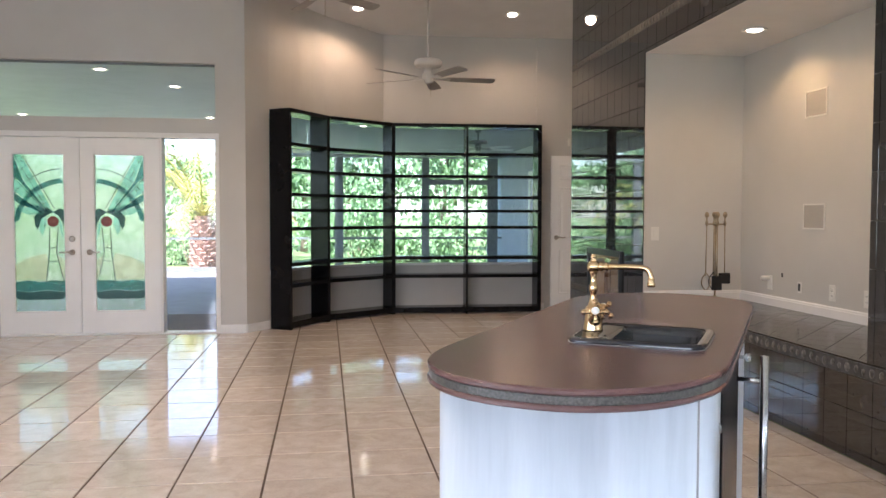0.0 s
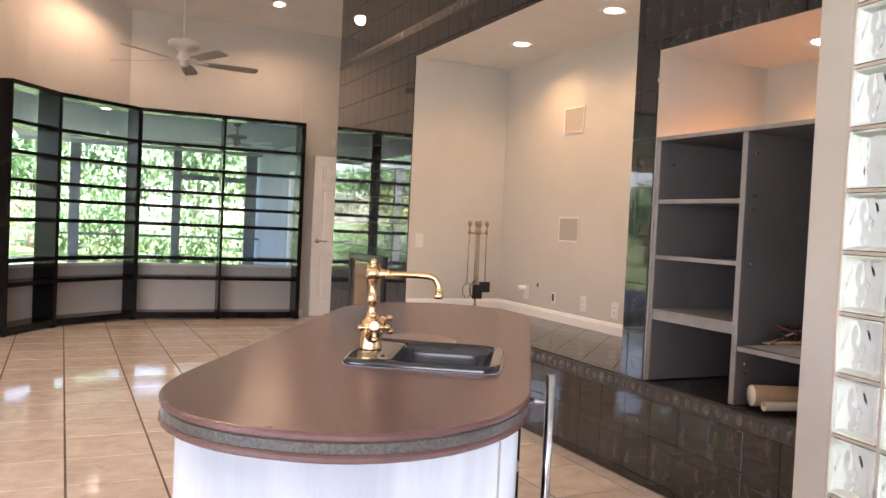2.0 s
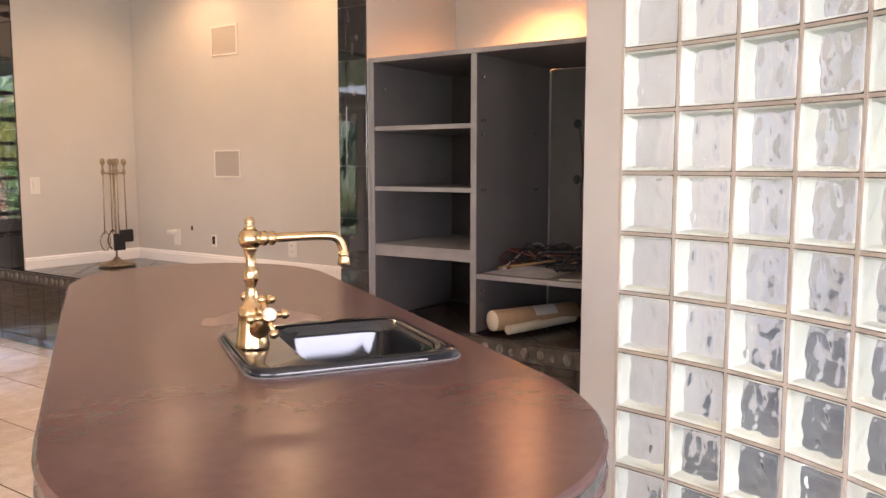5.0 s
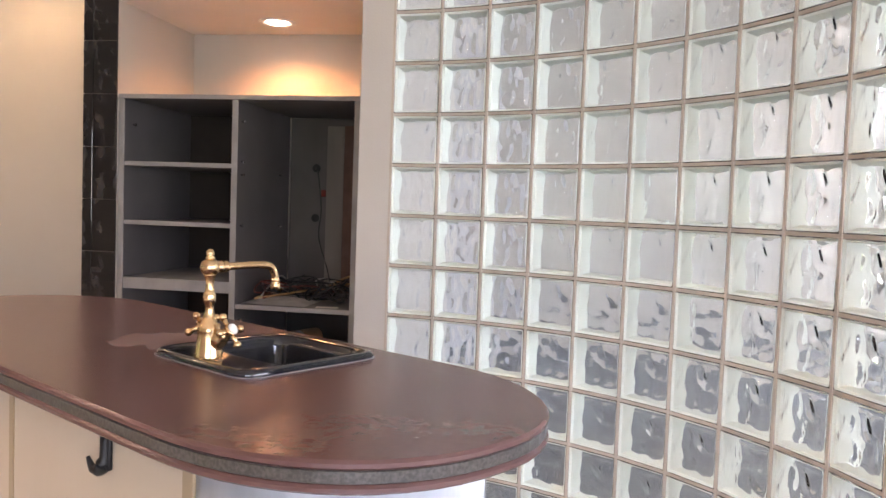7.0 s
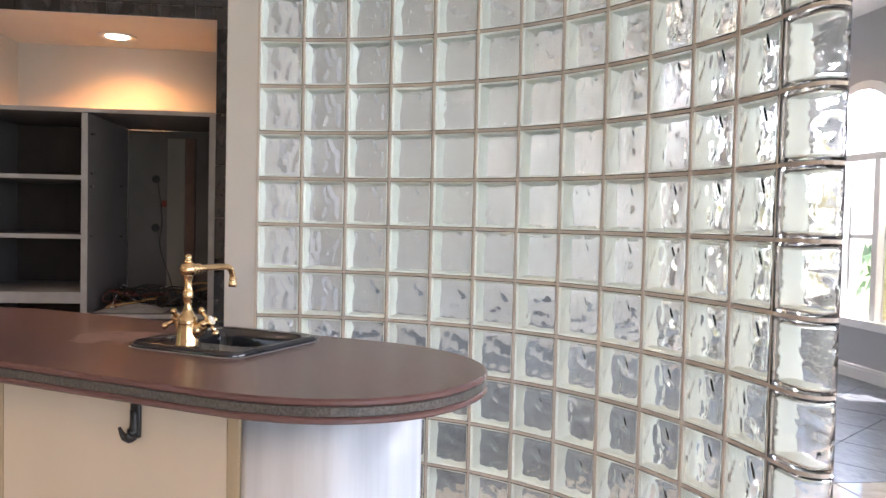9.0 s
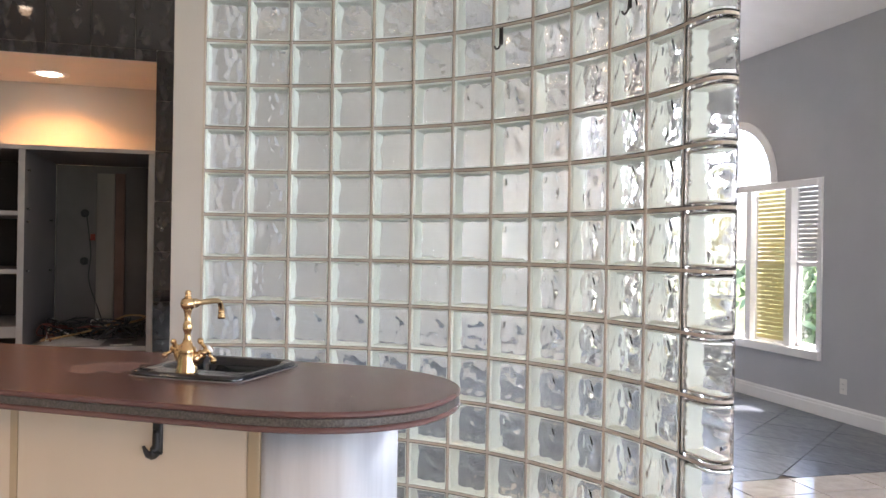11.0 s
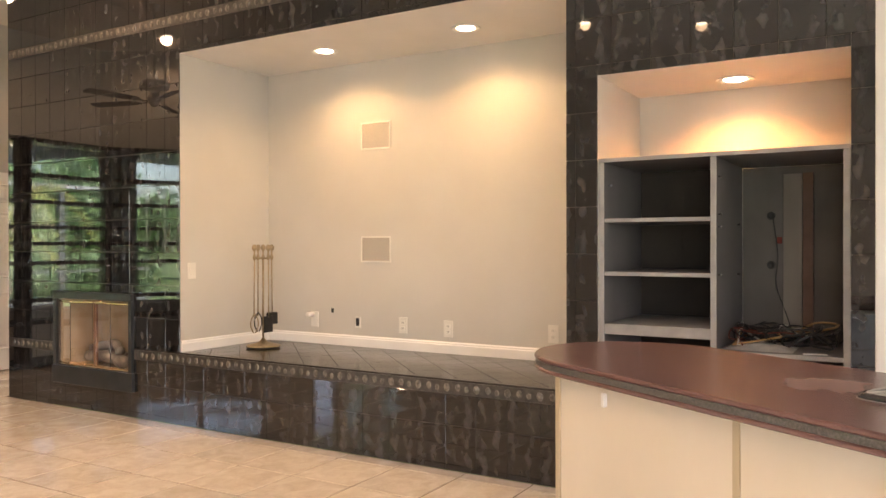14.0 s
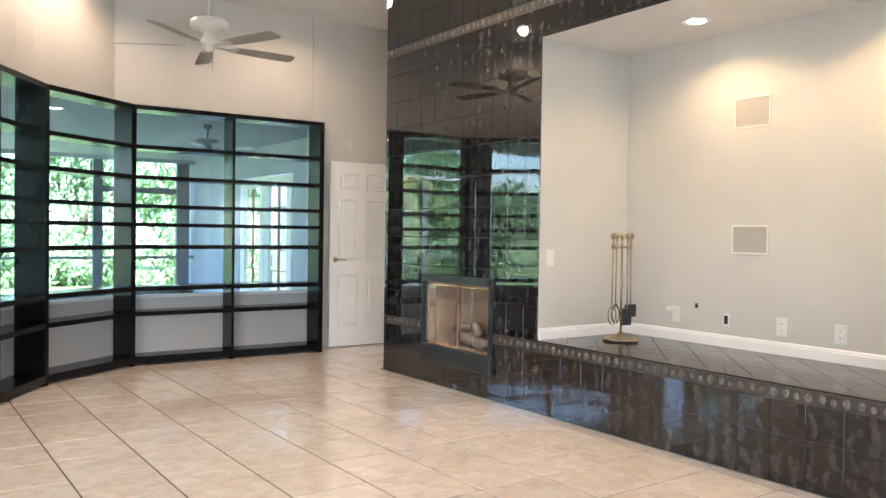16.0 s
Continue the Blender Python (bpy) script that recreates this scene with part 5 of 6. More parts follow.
def downlight(x, y, z, watts, tilt=0.0, glow=BULB, color=(1.0, 0.70, 0.42), cone=155):
    d = thing("recessed_light", "lit round recessed ceiling light with white trim", "ceiling light", pose(x, y, z, tilt, 0, 0), "recessed lights")
    part("trim_ring", lathe(bmesh.new(), [(0.062, 0.0), (0.092, -0.001), (0.094, -0.006), (0.088, -0.009), (0.066, -0.006), (0.060, -0.001)], 32), TRIM, d, "", True)
    part("bulb", lathe(bmesh.new(), [(0.058, -0.003), (0.050, -0.008), (0.03, -0.013), (0.004, -0.015)], 24), glow, d, "glowing lamp face", True)
    if watts:
        lamp("downlight_lamp", "SPOT", pose(x, y, z - 0.03, tilt, 0, 0), watts, color, radius=0.06, cone=radians(cone))


slope_n, slope_s = math.degrees(math.atan(0.19)), math.degrees(math.atan(-0.226))
for x, y, watts in ((-2.36, 6.03, 11), (-0.50, 6.05, 9)):
    downlight(x, y, roof_height(y) - 0.002, watts, -slope_n)
for x, y in ((-0.75, 3.4), (-2.6, 2.2), (-4.5, 1.75), (-5.2, 0.65), (-4.0, -0.9)):
    downlight(x, y, 3.748, 12)
downlight(2.9, -5.3, roof_height(-5.3) - 0.002, 8, -slope_s)
for y in (2.16, 1.03):
    downlight(0.47, y, ALC[3] - 0.002, 4.7, color=(1.0, 0.66, 0.31), cone=155)
downlight(0.427, -0.588, NIC[3] - 0.002, 7.0, color=(1.0, 0.44, 0.14), cone=150)

# ---- ceiling fans ----


def ceiling_fan(name, x, y, z, top, spin, blades=5, radius=0.72, mat=FANWHITE, blade_mat=SHADEDBLADE, label=""):
    f = thing(name, label, "ceiling fan", pose(x, y, z))
    part("downrod", tube(bmesh.new(), [(0, 0, 0.26), (0, 0, top - z)], 0.012), mat, f, "", True)
    part("canopy", lathe(bmesh.new(), [(0.02, top - z - 0.09), (0.05, top - z - 0.06), (0.065, top - z + 0.01), (0.065, top - z + 0.02)], 20), mat, f, "", True)
    part("motor", lathe(bmesh.new(), [(0.03, 0.275), (0.05, 0.27), (0.13, 0.262), (0.15, 0.245), (0.152, 0.205), (0.14, 0.185), (0.09, 0.175), (0.05, 0.155), (0.045, 0.12), (0.062, 0.105), (0.066, 0.07), (0.05, 0.045), (0.042, 0.02), (0.03, 0.005), (0.01, 0.0)], 32), mat, f, "", True)
    for k in range(blades):
        m = pose(0, 0, 0.055, 0, 0, spin + 360 / blades * k)
        bl = bmesh.new()
        prof = [(0.20, 0.045), (0.30, 0.058), (0.50, 0.066), (radius - 0.04, 0.068), (radius - 0.01, 0.055), (radius, 0.03)]
        out = [(r, h) for r, h in prof] + [(r, -h) for r, h in reversed(prof)]
        prism(bl, out, -0.003, 0.003, m @ pose(0, 0, 0, -12, 0, 0))
        b = part("blade", bl, blade_mat, f)
        ir = bmesh.new()
        prism(ir, [(0.07, 0.02), (0.15, 0.016), (0.22, 0.035), (0.25, 0.03), (0.25, -0.03), (0.22, -0.035), (0.15, -0.016), (0.07, -0.02)], -0.009, -0.004, m @ pose(0, 0, 0, -12, 0, 0))
        part("blade_iron", ir, mat, b)
    f.scale = (1, 1, 0.62 if name == "lanai_fan" else 1)
    part("pull_chain", tube(bmesh.new(), [(0.03, 0, 0.012), (0.03, 0, -0.15)], 0.0025, 6), AGED, f)
    return f


ceiling_fan("ceiling_fan", -1.613, 5.32, 2.705, roof_height(5.32), 4, radius=0.76, label="white five-blade ceiling fan on a long rod")
ceiling_fan("ceiling_fan", -2.75, 3.85, 3.19, roof_height(3.85), 40, radius=0.68, label="white five-blade ceiling fan on a long rod")

# ---- second room windows ----
w = thing("window_3", "white arched window over double-hung sashes with blinds", "window", pose(0, 0, 0), kind="structure")
BLIND = material("blind_slats", (0.50, 0.50, 0.50), 0.5, color2=(0.56, 0.56, 0.56), scale=6)
# yellow light coming through from outside is put into these slats' colour
BACKLITBLIND = material("backlit_blind_slats", (0.62, 0.55, 0.24), 0.5, color2=(0.68, 0.60, 0.28), scale=6, trans=0.25)
part("frame", boxes((1.24, 1.29, -6.04, -5.985, 0.47, 1.88), (3.49, 3.54, -6.04, -5.985, 0.47, 1.88), (1.29, 3.49, -6.04, -5.985, 1.82, 1.88), (1.24, 3.54, -6.05, -5.96, 0.43, 0.50),
                    (1.60, 1.68, -6.06, -5.99, 0.50, 1.82), (2.13, 2.20, -6.06, -5.99, 0.50, 1.82), (2.58, 2.65, -6.06, -5.99, 0.50, 1.82), (3.10, 3.18, -6.06, -5.99, 0.50, 1.82), bevel=0.004), TRIM, w, "white window frame")
for x0, x1 in ((1.29, 1.60), (1.68, 2.13), (2.20, 2.58), (2.65, 3.10), (3.18, 3.49)):
    g = part("pane", boxes((x0, x1, -6.10, -6.095, 0.50, 1.82)), GLASS, w)
    g.visible_shadow = False
    part("meeting_rail", boxes((x0, x1, -6.085, -6.05, 1.17, 1.21), (x0, x0 + 0.025, -6.085, -6.05, 0.50, 1.82), (x1 - 0.025, x1, -6.085, -6.05, 0.50, 1.82), (x0, x1, -6.085, -6.05, 0.50, 0.535), bevel=0.002), TRIM, w)
    if x0 in (1.29, 1.68):
        for k in range(34 if x0 > 1.5 else 16):
            z = 1.80 - k * 0.038
            s = boxes((x0 + 0.03, x1 - 0.03, -6.045, -6.044, z - 0.0175, z + 0.0175), m=None)
            part("blind_slat", s, BLIND if x0 < 1.5 else BACKLITBLIND, w)
bm = bmesh.new()
for i in range(20):
    a0, a1 = math.pi * i / 20, math.pi * (i + 1) / 20
    for r0, r1 in ((0.525, 0.60),):
        q = [(ARC_X + r * math.cos(a), ARC_Z + r * math.sin(a)) for r, a in ((r0, a0), (r1, a0), (r1, a1), (r0, a1))]
        lo = [bm.verts.new((x, -5.985, z)) for x, z in q]
        hi = [bm.verts.new((x, -6.05, z)) for x, z in q]
        for f in ((lo[0], lo[1], lo[2], lo[3]), (lo[0], lo[3], hi[3], hi[0]), (lo[1], lo[2], hi[2], hi[1])):
            bm.faces.new(f)
part("arch_frame", bm, TRIM, w, "white arched trim")
bm = bmesh.new()
for a in (45, 90, 135):
    tube(bm, [(ARC_X, -6.09, ARC_Z), (ARC_X + 0.54 * math.cos(math.radians(a)), -6.09, ARC_Z + 0.54 * math.sin(math.radians(a)))], 0.012, 6)
part("muntin", bm, TRIM, w)
# the west frame is added, out of view, round the fill lamp's gap
for nm, lab, q in (("added_window_west", "wide unseen window frame added round the fill light", ((-7.42, -7.36, -5.75, -5.69, 0.2, 2.3), (-7.42, -7.36, -1.71, -1.65, 0.2, 2.3), (-7.42, -7.36, -3.73, -3.67, 0.2, 2.3))),
                   ("window_6", "kitchen window", ((-5.75, -5.69, -6.13, -6.07, 0.88, 2.12), (-2.31, -2.25, -6.13, -6.07, 0.88, 2.12)))):
    w = thing(nm, lab, "window", pose(0, 0, 0), kind="structure")
    for k in q:
        part("frame", boxes(k, bevel=0.004), TRIM, w, "white frame upright")

# ---- outside ----
structure("patio_floor", boxes((-9, 1.25, 6.86, 15.2, -0.11, -0.03)), PATIO, "pale concrete lanai floor", "patio")
structure("porch_floor", boxes((-9, -3.75, 5.28, 6.855, -0.11, -0.035)), PATIO, "grey concrete porch floor", "patio")
structure("ceiling_lanai", boxes((-3.6, 1.25, 6.95, 15.2, 2.62, 2.75)), SOFFIT, "grey lanai ceiling", "ceiling")
structure("ceiling_porch", boxes((-10, -3.62, 5.28, 11.5, 2.90, 3.02)), SOFFIT, "grey porch ceiling", "ceiling")
bm = boxes((1.2, 1.35, 6.86, 9.9, 0, 2.62), (1.2, 1.35, 12.1, 15.2, 0, 2.62), (1.2, 1.35, 9.9, 12.1, 2.15, 2.62))
structure("wall_lanai", bm, STUCCO, "pale blue-grey stucco lanai wall", "wall")
fd = thing("french_doors", "white french doors with gridded panes on the lanai", "door", pose(1.2, 9.9, 0), kind="structure")
for k in range(2):
    y0 = 0.05 + k * 1.06
    part("leaf", boxes((0, 0.05, y0, y0 + 0.18, 0, 2.12), (0, 0.05, y0 + 0.86, y0 + 1.04, 0, 2.12), (0, 0.05, y0 + 0.18, y0 + 0.86, 1.96, 2.12), (0, 0.05, y0 + 0.18, y0 + 0.86, 0, 0.30), bevel=0.004), TRIM, fd, "white door leaf")
    g = part("pane", boxes((0.03, 0.035, y0 + 0.18, y0 + 0.86, 0.30, 1.96)), GLASS, fd)
    for z in (0.63, 0.96, 1.29, 1.62):
        part("muntin", boxes((0.01, 0.05, y0 + 0.18, y0 + 0.86, z, z + 0.02)), WOOD, fd)
    part("muntin", boxes((0.01, 0.05, y0 + 0.51, y0 + 0.53, 0.30, 1.96)), WOOD, fd)
structure("wall_behind_french_doors", boxes((2.2, 2.3, 9, 13, 0, 2.6)), STUCCO, "pale plaster behind the doors", "wall")
screen = thing("screen_frame", "grey painted aluminium screen enclosure frame", "screen frame", pose(0, 14.6, 0))
for x, hw in ((-8.4, 0.06), (-6.7, 0.06), (-4.5, 0.09), (-2.55, 0.10), (-0.58, 0.085), (0.98, 0.12)):
    part("post", boxes((x - hw, x + hw, -0.05, 0.05, -0.03, 2.62), bevel=0.004), BRONZE, screen)
part("beam", boxes((-9, 1.2, -0.03, 0.03, 0.70, 0.75)), BRONZE, screen)
part("beam", boxes((-0.58, 0.98, -0.03, 0.03, 1.95, 2.06)), BRONZE, screen)
part("beam", boxes((-9, 1.2, -0.05, 0.05, -0.03, 0.09)), BRONZE, screen)
part("beam", boxes((-9, 1.2, -0.06, 0.06, 2.55, 2.62)), SOFFIT, screen)
col = thing("porch_column", "square pale stucco porch column", "column", pose(-3.5, 8.3, 0))
part("shaft", box(bmesh.new(), -0.13, 0.13, -0.13, 0.13, -0.03, 2.62, 0.01), BRONZE, col)
ceiling_fan("lanai_fan", -0.36, 9.1, 2.28, 2.828, 20, radius=0.66, mat=BRONZE, blade_mat=TRIM, label="dark lanai fan with broad pale blades")
for x, y in ((-5.27, 6.03), (-4.67, 7.17), (-7.72, 10.44), (-4.73, 10.45)):
    downlight(x, y, 2.898, 0)
downlight(-2.2, 8.78, 2.618, 0)


def leaf_cloud(name, at, size, count, seed, mat, leaf=0.11, label="", category="shrub", trunk=0.0, bark=None):
    """Many small bent leaves in uneven clumps, with limbs where there is a trunk."""
    r = random.Random(seed)
    t = thing(name, label, category, pose(*at))
    bm = bmesh.new()
    clumps = [Vector((r.gauss(0, 0.42) * size[0], r.gauss(0, 0.42) * size[1], trunk + abs(r.gauss(0.5, 0.28)) * size[2])) for _ in range(14)]
    for i in range(count):
        c = clumps[r.randrange(14)]
        p = c + Vector((r.gauss(0, 0.2) * size[0], r.gauss(0, 0.2) * size[1], r.gauss(0, 0.14) * size[2]))
        p.z = max(p.z, 0.05)
        m = Matrix.Translation(p) @ Euler((r.uniform(0, 6), r.uniform(0, 6), r.uniform(0, 6))).to_matrix().to_4x4()
        s = leaf * r.uniform(0.6, 1.4)
        v = [bm.verts.new(m @ Vector(q)) for q in ((-s, 0, 0), (0, -s * 0.4, s * 0.1), (s, 0, -s * 0.1), (0, s * 0.4, s * 0.1))]
        bm.faces.new((v[0], v[1], v[3]))
        bm.faces.new((v[1], v[2], v[3]))
    me = bpy.data.meshes.new("crown")
    bm.to_mesh(me)
    bm.free()
    me.materials.append(mat)
    crown = new("crown", me)
    crown.parent = t
    crown["label"] = "loose leafy crown"
    bm = bmesh.new()
    if trunk:
        tube(bm, [(0, 0, -0.1), (0.06, 0.02, trunk * 0.5), (0, 0.05, trunk), (0.05, 0, trunk + size[2] * 0.5)], [0.16, 0.13, 0.10, 0.04], 9)
    for c in clumps[:7]:
        tube(bm, [(0, 0, trunk * 0.7), tuple(c * 0.5 + Vector((0, 0, trunk * 0.4))), tuple(c)], [0.05 if trunk else 0.02, 0.03 if trunk else 0.014, 0.008], 6)
    part("trunk", bm, bark or BARK, t, "", True)
    return t


rg = random.Random(9)
for i in range(16):
    leaf_cloud("shrub", (-12.5 + i * 1.35 + rg.uniform(-0.4, 0.4), 18.5 + rg.uniform(-0.6, 3.5), -0.12), (1.0, 0.8, 0.9 + rg.uniform(-0.3, 1.2)), 1500, i, LEAF, 0.085, "bright green leafy garden shrub")
for i in range(14):
    leaf_cloud("tree", (-20 + i * 2.7, 24.5 + rg.uniform(-1.8, 4.5), -0.12), (2.3, 2.0, 2.5 + rg.uniform(-0.4, 1.2)), 3200, 40 + i, LEAF, 0.14, "broadleaf garden tree in full sun", "tree", 1.3 + rg.uniform(-0.3, 0.9))
for i, (x, y) in enumerate(((-4.7, 18.6), (-6.4, 17.9), (-7.9, 18.2), (-5.6, 19.6))):
    leaf_cloud("shrub", (x, y, -0.12), (0.7, 0.6, 1.0 + 0.4 * (i % 2)), 900, 70 + i, LEAF, 0.055, "green shrub beside the porch")
for i in range(5):
    leaf_cloud("shrub", (1.0 + i * 1.1, -9.2 - 0.4 * (i % 2), -0.12), (0.8, 0.7, 1.6), 700, 90 + i, LEAF, 0.12, "garden shrub outside the arched window")
palm = thing("palm_tree", "palm with rough pinkish trunk and yellow-green fronds", "palm", pose(-5.66, 15.4, -0.12) @ Matrix.Diagonal((1.3, 1.3, 1.08, 1)))
bm = bmesh.new()
rings = []
rp = random.Random(3)
for k in range(15):
    z = k * 0.075
    a0 = k * 2.4
    for j in range(7):
        a = a0 + j * 0.9
        m = Matrix.Translation((0.17 * math.cos(a), 0.17 * math.sin(a), z)) @ Matrix.Rotation(a, 4, "Z") @ Matrix.Rotation(0.5 + rp.uniform(-0.15, 0.15), 4, "Y")
        box(bm, -0.02, 0.03, -0.05, 0.05, -0.02, 0.11, m=m)
tube(bm, [(0, 0, -0.05), (0, 0, 0.6), (0, 0, 1.25)], [0.19, 0.17, 0.15], 12)
part("trunk", bm, PALMBARK, palm, "rough pinkish trunk of leaf bases")
for k in range(19):
    a = k * 2.4
    bm = bmesh.new()
    L = 1.5 + 0.25 * (k % 3)
    rise = 0.55 + 1.25 * ((k * 7) % 5) / 5
    spine = [(L * t * math.cos(a), L * t * math.sin(a), 1.15 + rise * math.sin(t * 2.6) - 0.55 * t * t) for t in [i / 9 for i in range(10)]]
    tube(bm, spine, [0.022 - 0.0019 * i for i in range(10)], 5)
    for i in range(1, 10):
        p, q = Vector(spine[i]), Vector(spine[i - 1])
        for f in (0.0, 0.33, 0.66):
            c = q.lerp(p, f)
            for s in (1, -1):
                side = Vector((-math.sin(a) * s, math.cos(a) * s, -0.35)) * (0.38 * (1 - 0.06 * i)) + (p - q) * 0.9
                w = (p - q).normalized() * 0.014
                v = [bm.verts.new(x) for x in (c - w, c + w, c + side)]
                bm.faces.new(v)
    part("frond", bm, PALMLEAF, palm, "arching yellow-green frond")

# ---- tiles, last ----
floor_ob = bpy.data.objects["floor"]


def tile_mesh(name, w, h, t, bevel, mat):
    """A tile lying in xy, its top at z = 0."""
    bm = bmesh.new()
    rings = []
    for inset, z in ((0, -t), (0, -bevel), (bevel, 0)):
        rings.append([bm.verts.new((x, y, z)) for x, y in ((inset, inset), (w - inset, inset), (w - inset, h - inset), (inset, h - inset))])
    for a, b in zip(rings, rings[1:]):
        for i in range(4):
            bm.faces.new((a[i], a[(i + 1) % 4], b[(i + 1) % 4], b[i]))
    bm.faces.new(rings[-1])
    me = bpy.data.meshes.new(name)
    bm.to_mesh(me)
    bm.free()
    me.materials.append(mat)
    return me


FT, FG = 0.4095, 0.0105
FX0, FY0, FTILT = -3.415, 3.19, -0.6
ftile = tile_mesh("floor_tile", FT - FG, FT - FG, 0.009, 0.0015, FLOORTILE)
spin = Matrix.Translation((FX0, FY0, 0)) @ Matrix.Rotation(radians(FTILT), 4, "Z").inverted()
rest = bmesh.new()


def near_curb(x, y):
    return x > -0.25 and y < -1.0


for i in range(-12, 14):
    for j in range(-25, 11):
        m = spin @ Matrix.Translation((i * FT + FG / 2, j * FT + FG / 2, 0))
        corners = [tuple((m @ Vector((a, b, 0)))[:2]) for a, b in ((0, 0), (FT - FG, 0), (FT - FG, FT - FG), (0, FT - FG))]
        x1 = 1.19 if corners[0][1] > 5.19 else (-0.012 if corners[0][1] > -1.3 else -0.2)
        cut = clip(corners, -7.29, x1, -5.99, 6.69)
        if not cut or area(cut) < 0.002:
            continue
        whole = area(cut) > 0.999 * (FT - FG) ** 2
        if corners[0][1] > 5.1 and corners[0][0] < -4.0:
            cut = clip(corners, -7.29, x1, -5.99, 5.11)
            whole = False
            if not cut or area(cut) < 0.002:
                continue
        if whole and corners[0][1] > -0.9 and corners[0][0] > -5.3:
            ob = new("floor_tile", ftile)
            ob.parent = floor_ob
            ob.matrix_basis = m
        else:
            prism(rest, cut, -0.009, 0.0)
tagged(part("floor_tiles_far", rest, FLOORTILE, floor_ob), kind="stuff")

# slate in the second room, laid on the diagonal
slate_floor = bpy.data.objects["floor_room_2"]
ST = 0.46
for i in range(-14, 15):
    for j in range(-14, 15):
        cx, cy = 1.6, -3.8
        c, s = math.cos(radians(38)), math.sin(radians(38))
        corners = [(cx + a * c - b * s, cy + a * s + b * c) for a, b in ((i * ST + 0.003, j * ST + 0.003), ((i + 1) * ST - 0.003, j * ST + 0.003),
                                                                       ((i + 1) * ST - 0.003, (j + 1) * ST - 0.003), (i * ST + 0.003, (j + 1) * ST - 0.003))]
        cut = clip(corners, -0.195, 4.09, -5.985, -1.39)
        if cut and area(cut) > 0.01:
            part("slate_tile", prism(bmesh.new(), cut, -0.005, 0.001), SLATE, slate_floor)

# dark wall tiles
wall_fp = bpy.data.objects["wall_fireplace"]
TW, TH, TG = 0.195, 0.2405, 0.003
shared = {}


def wall_tile(y0, y1, z0, z1, far=None):
    key = (round(y1 - y0, 3), round(z1 - z0, 3))
    if far is not None:
        box(far, -0.008, -0.0005, y0, y1, z0, z1)
        return
    if key not in shared:
        me = tile_mesh("wall_tile", y1 - y0, z1 - z0, 0.0075, 0.0012, DARKTILE)
        shared[key] = me
    ob = new("wall_tile", shared[key])
    ob.parent = wall_fp
    # local x to -y, local y up, local z to -x
    ob.matrix_basis = Matrix(((0, 0, -1, -0.008), (-1, 0, 0, y1), (0, 1, 0, z0), (0, 0, 0, 1)))


courses = [(0.004, 0.2535), (0.2565, 0.432)]
z = 0.507
while z < 2.80:
    courses.append((z + TG / 2, min(z + TH, 2.845) - TG / 2))
    z += TH
z = 2.918
while z < 4.5:
    courses.append((z + TG / 2, z + TH - TG / 2))
    z += TH
cols = [5.188 - TW * k for k in range(34)]
high = bmesh.new()
for z0, z1 in courses:
    for y1 in cols:
        y0 = max(y1 - TW + TG, -1.253)
        if y1 < -1.24:
            continue
        ya, yb = y0, y1
        # keep clear of the alcove, the niche and the fireplace
        spans = [(ya, yb, z0, z1)]
        for ay0, ay1, az0, az1 in ((ALC[0], ALC[1], 0.45, ALC[3]), (NIC[0], NIC[1], 0.45, NIC[3]), (3.60, 4.52, 0.335, 0.90)):
            out = []
            for a, b, c, d in spans:
                if b <= ay0 or a >= ay1 or d <= az0 or c >= az1:
                    out.append((a, b, c, d))
                    continue
                if a < ay0:
                    out.append((a, ay0 - 0.001, c, d))
                if b > ay1:
                    out.append((ay1 + 0.001, b, c, d))
                la, lb = max(a, ay0), min(b, ay1)
                if c < az0:
                    out.append((la, lb, c, az0 - 0.001))
                if d > az1:
                    out.append((la, lb, az1 + 0.001, d))
            spans = out
        for a, b, c, d in spans:
            if b - a > 0.012 and d - c > 0.012 and c < roof_height(a):
                wall_tile(a, b, c, min(d, 4.6), high if c > 3.1 else None)
tagged(part("wall_tiles_high", high, DARKTILE, wall_fp), kind="stuff")
medal = bmesh.new()
ball(medal, (0, 0, 0), 0.021, 10, 0.42, 0.92, 1.15)
mm = bpy.data.meshes.new("medallion")
for f in medal.faces:
    f.smooth = True
medal.to_mesh(mm)
medal.free()
mm.materials.append(MEDAL)
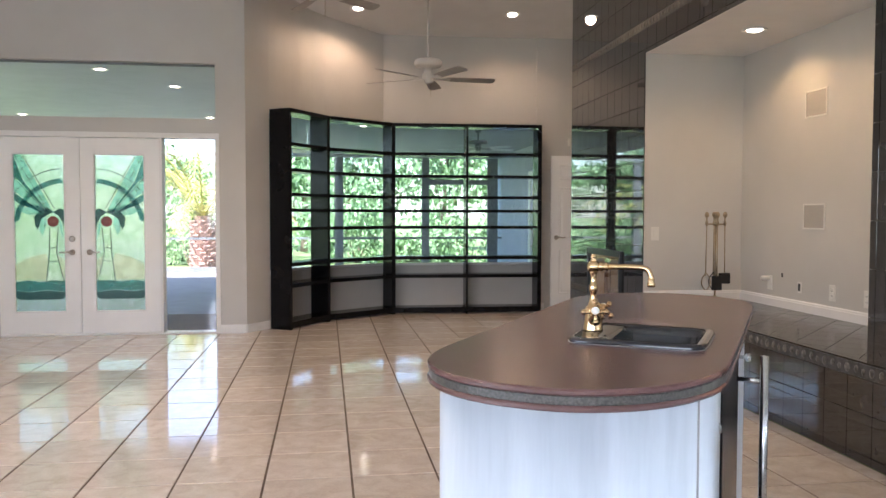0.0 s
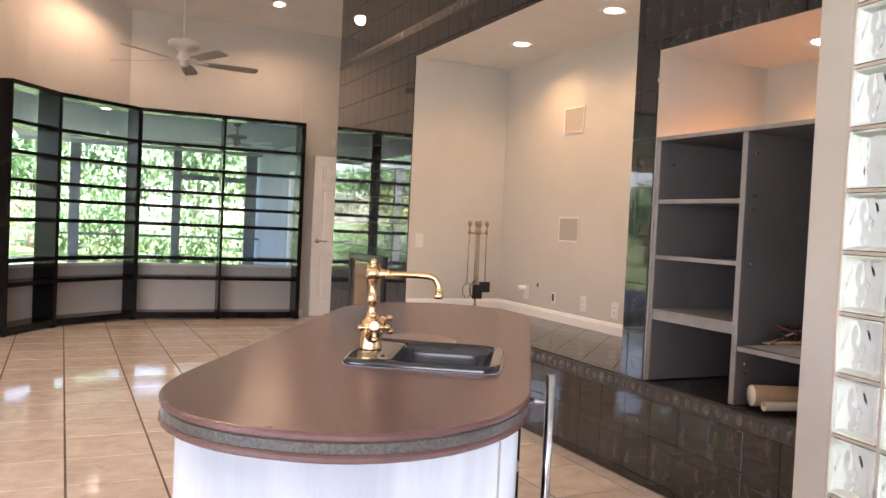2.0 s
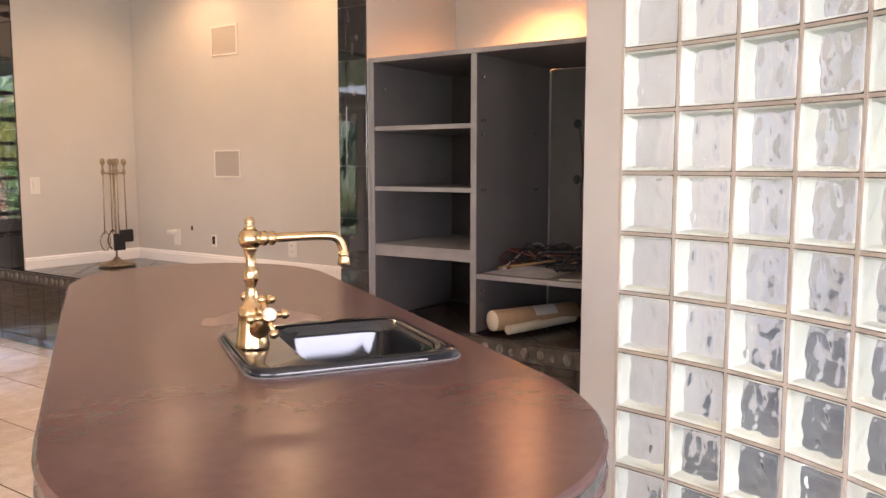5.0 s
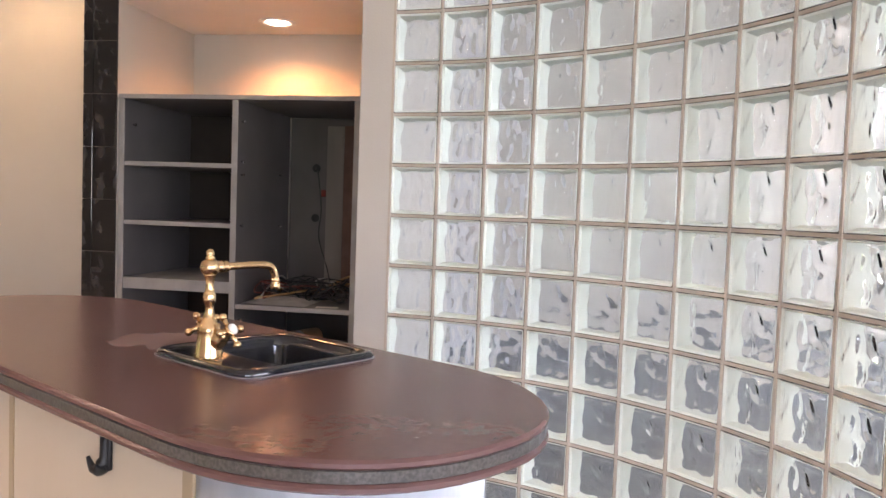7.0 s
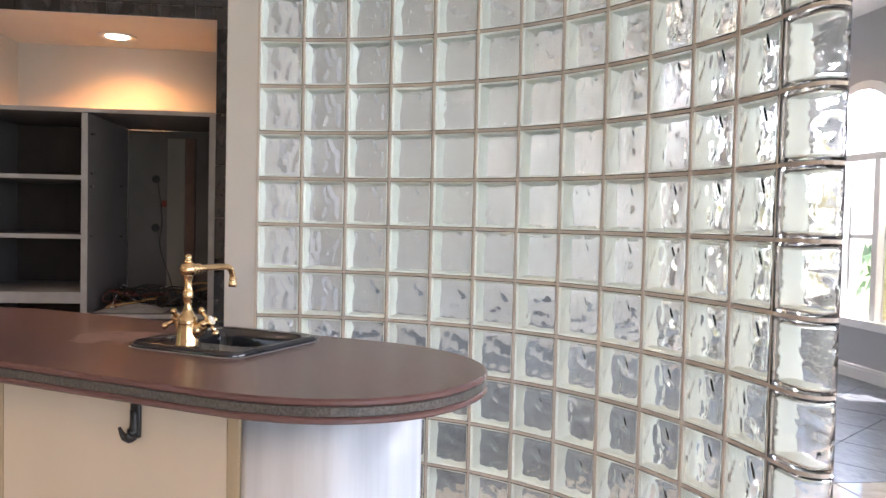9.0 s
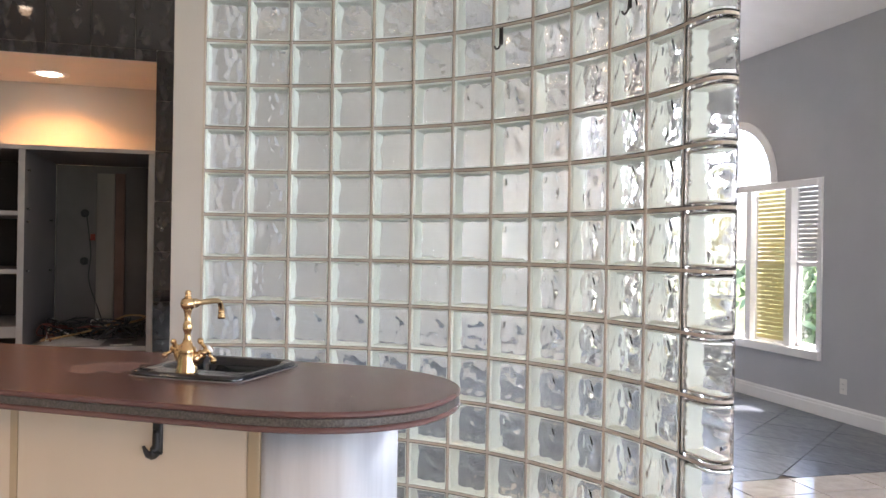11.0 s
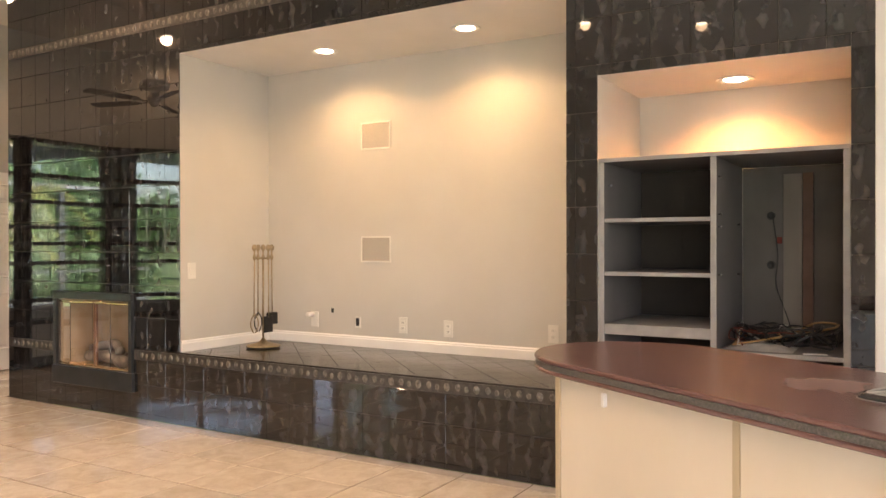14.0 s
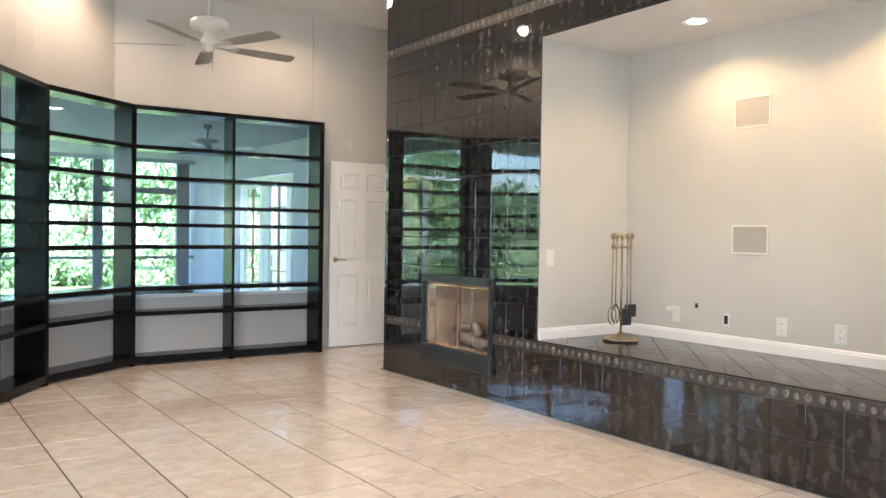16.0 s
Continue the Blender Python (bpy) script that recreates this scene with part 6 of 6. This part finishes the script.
for z0, z1, spans in ((0.4345, 0.505, ((-1.25, 3.56), (4.56, 5.188))), (2.8465, 2.9165, ((-1.25, 5.188),))):
    for ya, yb in spans:
        part("border", box(bmesh.new(), -0.0085, -0.0005, ya, yb, z0, z1, 0.0015), BORDER, wall_fp, "dark relief border strip")
        y, k = ya + 0.04, 0
        while y < yb - 0.03:
            ob = new("medallion", mm)
            ob.parent = wall_fp
            size = (1.0, 0.72, 0.86)[k % 3]
            ob.matrix_basis = pose(-0.009, y, (z0 + z1) / 2 + (0.0, -0.004, 0.003)[k % 3]) @ Matrix.Diagonal((size, size, size, 1))
            y += (0.064, 0.055, 0.072)[k % 3]
            k += 1
part("hearth_nosing", box(bmesh.new(), -0.012, 0.03, -1.25, 3.57, 0.5065, 0.518, 0.004), DARKFLOOR, wall_fp, "dark bullnose hearth edge")
plat = bpy.data.objects["hearth_platform"]
for i in range(-14, 15):
    for j in range(-14, 15):
        s = 0.2
        c45 = math.sqrt(0.5)
        corners = [(0.4 + (a - b) * c45, 1.5 + (a + b) * c45) for a, b in ((i * s + 0.002, j * s + 0.002), ((i + 1) * s - 0.002, j * s + 0.002), ((i + 1) * s - 0.002, (j + 1) * s - 0.002), (i * s + 0.002, (j + 1) * s - 0.002))]
        for ya, yb in ((ALC[0] + 0.002, ALC[1] - 0.002),):
            cut = clip(corners, 0.032, DEEP - 0.002, ya, yb)
            if cut and area(cut) > 0.0008:
                part("hearth_tile", prism(bmesh.new(), cut, 0.5055, 0.5175), DARKFLOOR, plat)
for i in range(-14, 15):
    for j in range(-14, 15):
        s = 0.2
        corners = [(0.4 + (a - b) * c45, -0.5 + (a + b) * c45) for a, b in ((i * s + 0.002, j * s + 0.002), ((i + 1) * s - 0.002, j * s + 0.002), ((i + 1) * s - 0.002, (j + 1) * s - 0.002), (i * s + 0.002, (j + 1) * s - 0.002))]
        cut = clip(corners, 0.032, 0.63, -1.116, -0.032)
        if cut and area(cut) > 0.0008:
            part("hearth_tile", prism(bmesh.new(), cut, 0.5055, 0.516), DARKFLOOR, plat)
